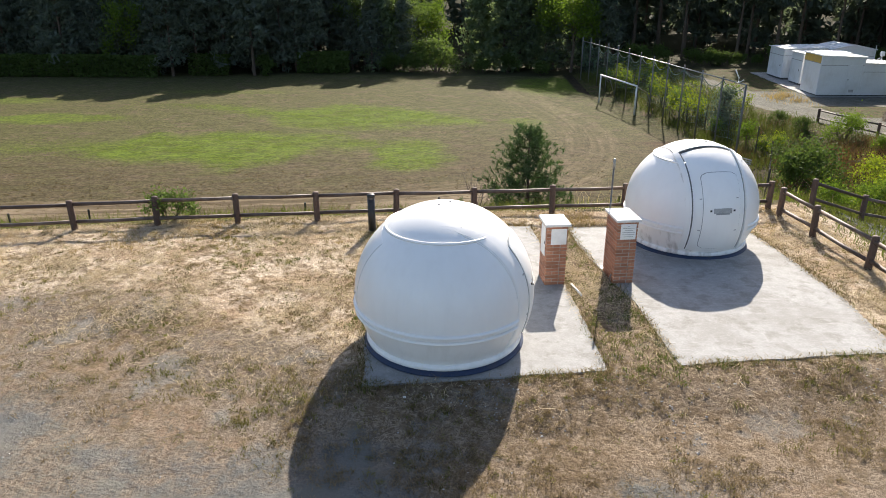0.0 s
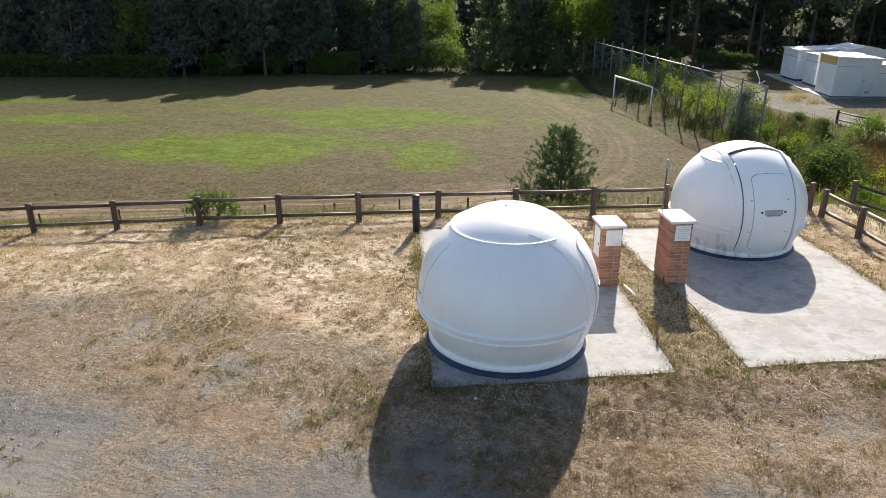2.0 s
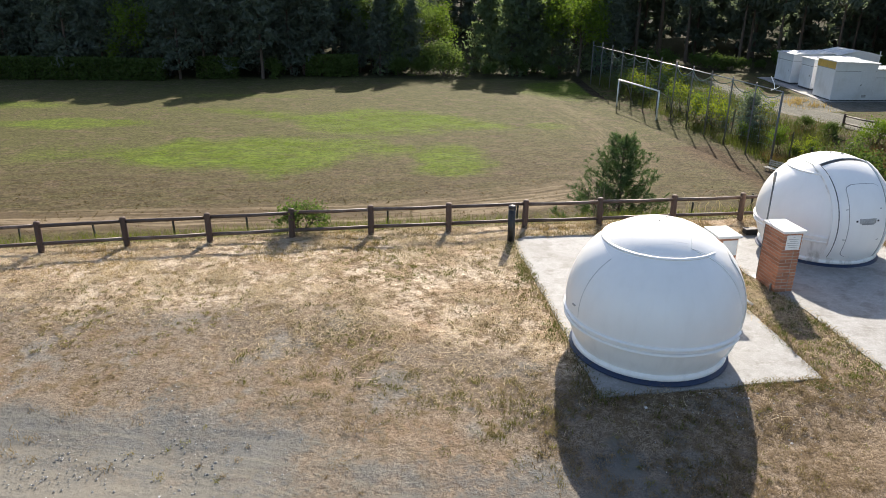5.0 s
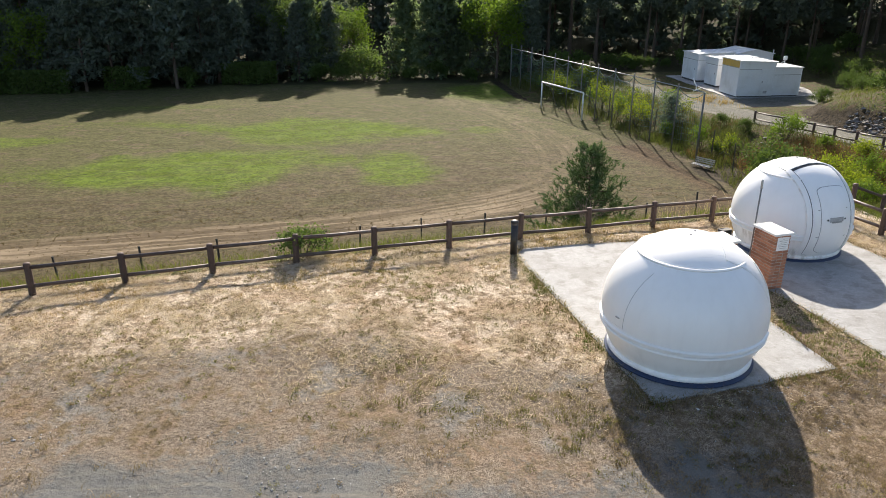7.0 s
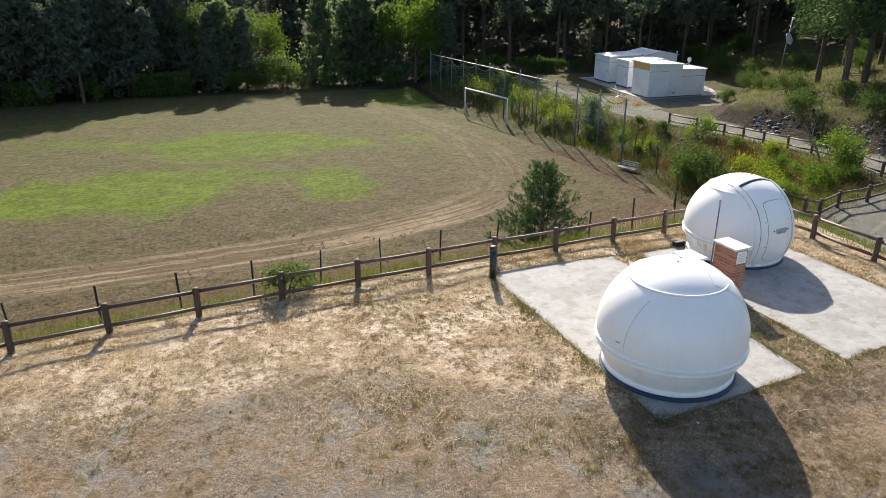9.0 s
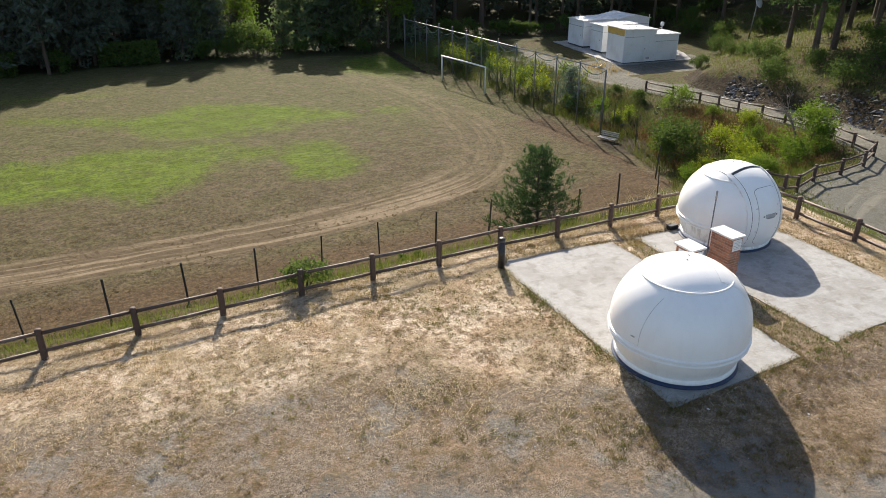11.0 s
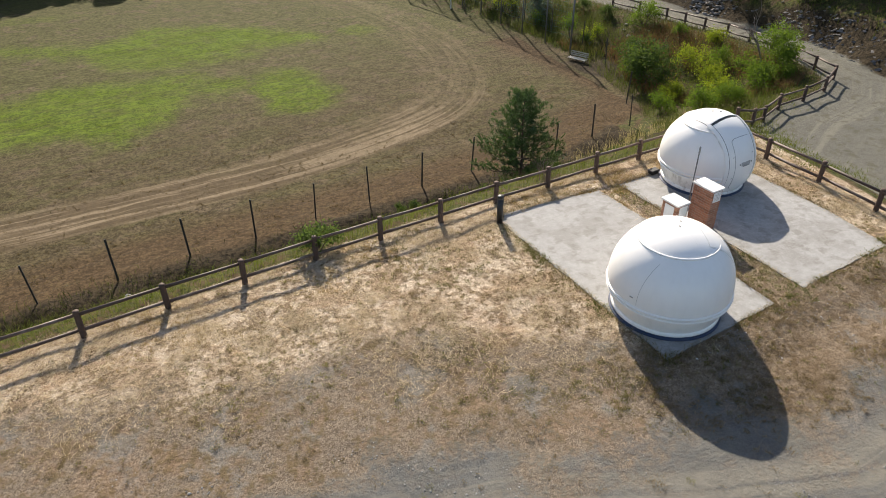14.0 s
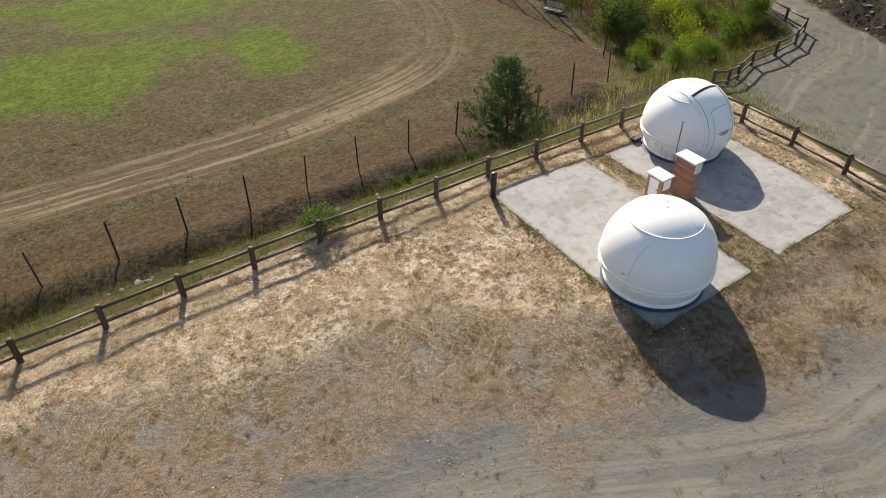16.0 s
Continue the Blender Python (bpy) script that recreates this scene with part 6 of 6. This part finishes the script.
# green clumps scattered near the pad, brown ones out on the gravel
x, y, z, rng = scatter(2600, -7.5, 7.5, 6.0, 15.5, lambda a, b: np.clip(3.0 * (vnoise(a, b, 0.6, 30) - 0.38), 0, 1) * sstep(-0.3, 1.2, b - drive_edge(a)) * np.where(a < 0, sstep(-7.5, -4.0, a), 0.45), 74)
stuff("green_clumps", *tufts(x, y, z, rng, 30, 0.070, 0.009, 0.060, 1.2), M_OLIVETUFT, "small green clumps of grass in the straw", "grass")
x, y, z, rng = scatter(420, -14, 8.5, 3.0, 9.5, lambda a, b: sstep(0.8, -0.4, b - drive_edge(a)) * np.clip(2.5 * (vnoise(a, b, 0.7, 32) - 0.4), 0, 1), 75)
stuff("brown_clumps", *tufts(x, y, z, rng, 34, 0.080, 0.009, 0.070, 1.2), M_BROWNTUFT, "dry clumps of grass on the gravel", "grass")
# small clumps dotted over the thin ground
x, y, z, rng = scatter(1700, -17, 0.5, 5.5, 15.5, lambda a, b: np.clip(2.2 * (vnoise(a, b, 0.55, 46) - 0.30), 0, 1) * sstep(-0.6, 0.8, b - drive_edge(a)) * (into_low(a, b) < -0.3), 76)
pick = rng.random(len(x)) < 0.3
stuff("small_clumps", *tufts(x[pick], y[pick], z[pick], rng, 16, 0.050, 0.010, 0.030, 1.2), M_OLIVETUFT, "small olive clumps dotted over the bank", "grass")
stuff("small_clumps", *tufts(x[~pick], y[~pick], z[~pick], rng, 16, 0.045, 0.010, 0.032, 1.2), M_BROWNTUFT, "small brown clumps dotted over the bank", "grass")
# long pale stalks blown across the bank
x, y, z, rng = scatter(5200, -19, 8.0, 7.0, 16.5, lambda a, b: lawn(a, b) * np.clip(2.2 * (vnoise(a, b, 0.6, 24) - 0.3), 0, 1), 67)
t, bend = rng.uniform(0, 2 * np.pi, len(x)), rng.normal(0, 0.5, len(x))
ln, steps = rng.uniform(0.10, 0.30, len(x)), []
for u in (-1.0, -0.33, 0.33, 1.0):
    a_ = t + bend * u
    mid_ = np.stack([x + ln * u * np.cos(a_), y + ln * u * np.sin(a_), z + 0.05 + 0.02 * (1 - u * u)], 1)
    for s_ in (-1, 1):
        steps.append(mid_ + s_ * 0.0032 * np.stack([-np.sin(a_), np.cos(a_), 0 * a_], 1))
v = np.stack(steps, 1).reshape(-1, 3)
i = 8 * np.arange(len(x))[:, None]
stuff("long_straw", v, np.concatenate([i + [0, 1, 3, 2], i + [2, 3, 5, 4], i + [4, 5, 7, 6]], 0), M_STRAW, "long pale stalks lying on the bank", "straw")


x, y, z, rng = scatter(6500, -2.4, 9.0, 5.8, 10.2, lambda a, b: np.clip(1.6 * (vnoise(a, b, 1.1, 25) - 0.22), 0, 1) * sstep(-0.7, 0.5, b - drive_edge(a)) * sstep(0.3, -0.1, b - (8.75 + 0.17 * a)), 68)
pick = rng.random(len(x)) < 0.93
stuff("brown_tufts", *tufts(x[pick], y[pick], z[pick], rng, 22, 0.05, 0.008, 0.04, 1.8), M_BROWNTUFT, "brown dry grass in front of the pads", "grass")
stuff("olive_tufts", *tufts(x[~pick], y[~pick], z[~pick], rng, 24, 0.05, 0.009, 0.035, 1.7), M_TUFT, "olive tufts of grass in front of the pads", "grass")


def rim(a, b):
    return (np.abs(a - (-1.78 + 0.10 * (11.6 - b))) < 0.28) * (b < 14.6) * (b > 8.2) * np.clip(3.0 * (vnoise(a, b, 1.3, 44) - 0.35), 0, 0.8) + ((np.abs(b - (8.62 + 0.17 * a)) < 0.22) * (a > 0.6) * (a < 8.0)) * np.clip(3.0 * (vnoise(a, b, 1.1, 45) - 0.5) + 0.6 * sstep(4.6, 5.6, a), 0, 0.6) + ((a > 1.75) & (a < 3.1) & (b > 8.6) & (b < 15.2)) * 0.22


x, y, z, rng = scatter(16000, -2.8, 8.2, 7.6, 15.6, rim, 54)
stuff("green_tufts", *tufts(x, y, z, rng, 14, 0.075, 0.009, 0.045, 1.5), M_TALLGRASS, "green tufts along the concrete's edges", "grass")

def creeping(a, b):
    g = np.minimum(pad_gap(PAD_A, a, b), pad_gap(PAD_B, a, b))
    return sstep(-0.10, 0.0, g) * sstep(0.20, 0.03, g) * np.clip(3.0 * (vnoise(a, b, 1.6, 28) - 0.32), 0.06, 1)


x, y, z, rng = scatter(90000, -2.6, 7.2, 8.0, 16.0, creeping, 72)
pick = rng.random(len(x)) < np.where(x < -0.9, 0.5, 0.18)
for own, mt, label in ((pick, M_OLIVETUFT, "olive grass creeping over the slab's edge"), (~pick, M_BROWNTUFT, "dry grass creeping over the slab's edge")):
    stuff("edge_grass", *blades(x[own], y[own], z[own], rng.uniform(0.04, 0.12, own.sum()), 0.009, 1.5, rng), mt, label, "grass")

# rank grass on the bank, thick just past the fence
x, y, z, rng = scatter(95000, -26, 8.5, 9, 23, lambda a, b: (sstep(-0.5, 0.1, into_low(a, b)) * sstep(1.25, 0.6, into_low(a, b)) + 0.10 * sstep(0.5, 1.5, into_low(a, b)) * sstep(6.0, 3.0, into_low(a, b))) * np.clip(0.35 + vnoise(a, b, 0.9, 31), 0, 1), 55)
stuff("bank_grass", *blades(x, y, z - 0.02, rng.uniform(0.14, 0.42, len(x)), rng.uniform(0.007, 0.013, len(x)), 0.7, rng), M_TALLGRASS, "rank yellow-green grass on the bank", "grass")
x, y, z, rng = scatter(950, 2.6, 10.5, 17.2, 23.5, lambda a, b: np.clip(2.5 * (vnoise(a, b, 0.8, 41) - 0.38), 0, 1) * (into_low(a, b) > 0.5), 56)
stuff("seed_grass", *blades(x, y, z - 0.02, rng.uniform(0.35, 0.9, len(x)), 0.008, 0.5, rng), M_SEEDGRASS, "tall pale grass gone to seed", "grass")
x, y, z, rng = scatter(40000, 8.5, 20.5, 17.5, 42, lambda a, b: sstep(-0.6, 0.2, into_low(a, b)) * np.clip(0.15 + vnoise(a, b, 0.5, 32), 0, 1) * (a > np.interp(b, [20, 27, 35.4, 65], [8, 12, 13.4, 9.5])), 57)
stuff("gully_grass", *blades(x, y, z - 0.02, rng.uniform(0.15, 0.5, len(x)), 0.017, 0.7, rng), M_HILLGRASS, "rank grass in the gully", "grass")
x, y, z, rng = scatter(34000, 11, 19.5, 22, 40, lambda a, b: np.clip(2.6 * (vnoise(a, b, 0.45, 33) - 0.42), 0, 1) * (into_low(a, b) > 0.5) * (a > 13.4), 58)
stuff("brown_weeds", *blades(x, y, z - 0.02, rng.uniform(0.2, 0.6, len(x)), 0.02, 0.8, rng), M_BROWNWEED, "brown dry weeds on the gully's slope", "weeds")
x, y, z, rng = scatter(32000, 9.0, 17, 34, 68, lambda a, b: sstep(-0.4, 0.5, a - np.interp(b, [30, 35.4, 65], [13.5, 13.1, 9.3])) * np.clip(0.2 + vnoise(a, b, 0.5, 34), 0, 1), 59)
stuff("net_grass", *blades(x, y, z - 0.02, rng.uniform(0.2, 0.7, len(x)), 0.016, 0.6, rng), M_HILLGRASS, "long grass along the ball net", "grass")
x, y, z, rng = scatter(42000, 21, 44, 18, 66, lambda a, b: sstep(0.7, 1.6, hill_in(a, b)) * np.clip(0.15 + vnoise(a, b, 0.35, 35), 0, 1), 60)
stuff("hill_grass", *blades(x, y, z - 0.02, rng.uniform(0.15, 0.45, len(x)), 0.022, 0.7, rng), M_TALLGRASS, "grass on the hill above the track", "grass")
x, y, z, rng = scatter(14000, 8.0, 18, 12, 21, lambda a, b: np.clip(1.8 * (vnoise(a, b, 0.6, 36) - 0.25), 0, 1) * (into_low(a, b) < 0.1) * (sstep(13.0, 10.5, a) + 0.7 * sstep(1.5, 0.4, -into_low(a, b))), 61)
stuff("verge_grass", *blades(x, y, z - 0.01, rng.uniform(0.05, 0.2, len(x)), 0.013, 0.8, rng), M_TALLGRASS, "green grass on the verge of the drive", "grass")
# small bushes rooted in the drain
for k in range(16):
    x = RNG.uniform(-8.5, 6.5)
    y = 15.6 + 0.135 * x + RNG.uniform(1.6, 5.2)
    plant("bush", LIGHTBUSH[k % 3], x, y, 50 * k, RNG.uniform(0.12, 0.26), "small dark bush in the drain", "bush", M_DARKLEAF, M_BARK, "bushes of the drain", wood_name="stem")
# golden grass before the sheds
x, y, z, rng = scatter(6000, 18.8, 24.0, 44.5, 52.0, lambda a, b: sstep(1.1, 0.3, np.hypot((a - 20.6) / 1.6, (b - 47.6) / 3.0)) * np.clip(2.0 * (vnoise(a, b, 0.9, 43) - 0.25), 0, 1) * (into_low(a, b) < -0.2), 70)
stuff("dry_grass", *blades(x, y, z - 0.02, rng.uniform(0.15, 0.45, len(x)), 0.02, 0.8, rng), M_GOLDHAY, "golden dry grass before the sheds", "grass")
# low weeds in the drain below the bank
x, y, z, rng = scatter(150000, -26, 9, 12, 23, lambda a, b: np.exp(-(((into_low(a, b) - 4.9) / 0.9) ** 2)) * (into_low(a, b) > 2.0) * np.clip(2.2 * (vnoise(a, b, 0.9, 37) - 0.35), 0, 1), 62)
pick = rng.random(len(x)) < 0.4
for own, mt, label in ((pick, M_HILLGRASS, "dark green weeds in the drain"), (~pick, M_DITCHWEED, "brown weeds in the drain")):
    h = rng.uniform(0.08, 0.42, own.sum()) * (0.35 + 0.65 * vnoise(x[own], y[own], 0.9, 37))
    stuff("drain_weeds", *blades(x[own], y[own], z[own] - 0.01, h, 0.014, 0.9, rng), mt, label, "weeds")
# short sward of the green patches and the nearer field
def sward(a, b):
    return green_of(a, b) * np.clip(0.2 + vnoise(a, b, 1.2, 38), 0, 1)


x, y, z, rng = scatter(90000, -26, 4, 33, 53, sward, 63)
stuff("green_sward", *blades(x, y, z, rng.uniform(0.012, 0.03, len(x)), 0.03, 1.6, rng), M_SWARD, "short fresh grass on the field", "grass")
x, y, z, rng = scatter(7000, -24, 10, 19, 36, lambda a, b: (into_low(a, b) > 5.6) * sstep(36, 27, b) * np.clip(0.2 + vnoise(a, b, 1.1, 39), 0, 1), 64)
stuff("field_stubble", *tufts(x, y, z, rng, 8, 0.06, 0.016, 0.04, 1.4), M_DARKTUFT, "sparse dry stubble of the mown field", "grass")

# pale and dark chips of stone on the drive
x, y, z, rng = scatter(26000, -16, 9, 1.5, 11.5, lambda a, b: np.maximum(sstep(1.2, -0.6, b - drive_edge(a)), 0.8 * (a > -1) * (b < 8.7 + 0.17 * a)) * np.clip(1.6 * (vnoise(a, b, 0.9, 42) - 0.3), 0, 1), 65)
c = np.stack([x, y, z + 0.004], 1)
s = rng.uniform(0.006, 0.022, len(x)) * np.where(rng.random(len(x)) < 0.03, 1.6, 1.0)
t = rng.uniform(0, 6.28, len(x))
a4 = t[:, None] + np.array([0, 1.3, 3.1, 4.6])
low = np.stack([c[:, None, 0] + s[:, None] * np.cos(a4), c[:, None, 1] + s[:, None] * np.sin(a4), np.repeat(c[:, None, 2] - 0.006, 4, 1)], -1)
tip = np.stack([c[:, 0] + 0.2 * s, c[:, 1], c[:, 2] + 0.28 * s], 1)[:, None]
v = np.concatenate([low, tip], 1).reshape(-1, 3)
i = 5 * np.arange(len(x))[:, None]
f = np.concatenate([i + [0, 1, 4], i + [1, 2, 4], i + [2, 3, 4], i + [3, 0, 4]], 0)
stuff("gravel", v, f, M_GRAVELCHIP, "loose grey and pale gravel on the drive", "gravel")

# ---- bricks of the pillars, one by one ----
def lay_bricks(p, wide, deep, courses, skip):
    meshes = {}

    def brick(lo, hi):
        size = tuple(round(b - a, 3) for a, b in zip(lo, hi))
        if size not in meshes:
            meshes[size] = Shape().box(tuple(-s / 2 for s in size), tuple(s / 2 for s in size), None, 0.005).mesh("brick")
            meshes[size].materials.append(M_BRICK)
        mid = [(a + b) / 2 for a, b in zip(lo, hi)]
        j = RNG.uniform(-0.003, 0.003, 2)
        part("brick", meshes[size], None, p, "", pose(mid[0] + j[0], mid[1] + j[1], mid[2], 0, 0, RNG.uniform(-0.6, 0.6)))

    t, g = 0.115, 0.013
    for c in range(courses):
        z0, z1 = c * COURSE + 0.006, (c + 1) * COURSE - 0.006
        across = c % 2 == 0
        # two faces run the full width, the other two fit between them, turn about
        for s in (-1, 1):
            if across:
                n = 2
                for k in range(n):
                    a, b = -wide / 2 + wide * k / n + (g / 2 if k else 0), -wide / 2 + wide * (k + 1) / n - (g / 2 if k < n - 1 else 0)
                    a, b = (a, b + 0.06) if k == 0 else (a + 0.06, b)
                    y0, y1 = sorted((s * deep / 2, s * (deep / 2 - t)))
                    brick((a, y0, z0), (b, y1, z1))
                m = 1 if deep < 0.55 else 2
                span = deep - 2 * t - 2 * g
                for k in range(m):
                    a = -span / 2 + span * k / m + (g / 2 if k else 0)
                    b = -span / 2 + span * (k + 1) / m - (g / 2 if k < m - 1 else 0)
                    x0, x1 = sorted((s * wide / 2, s * (wide / 2 - t)))
                    brick((x0, a, z0), (x1, b, z1))
            else:
                m = 2 if deep < 0.55 else 3
                for k in range(m):
                    a = -deep / 2 + deep * k / m + (g / 2 if k else 0)
                    b = -deep / 2 + deep * (k + 1) / m - (g / 2 if k < m - 1 else 0)
                    x0, x1 = sorted((s * wide / 2, s * (wide / 2 - t)))
                    brick((x0, a, z0), (x1, b, z1))
                span = wide - 2 * t - 2 * g
                y0, y1 = sorted((s * deep / 2, s * (deep / 2 - t)))
                brick((-span / 2, y0, z0), (span / 2, y1, z1))


lay_bricks(p_one, 0.37, 0.50, 17, ())
lay_bricks(p_two, 0.37, 0.62, 18, ())
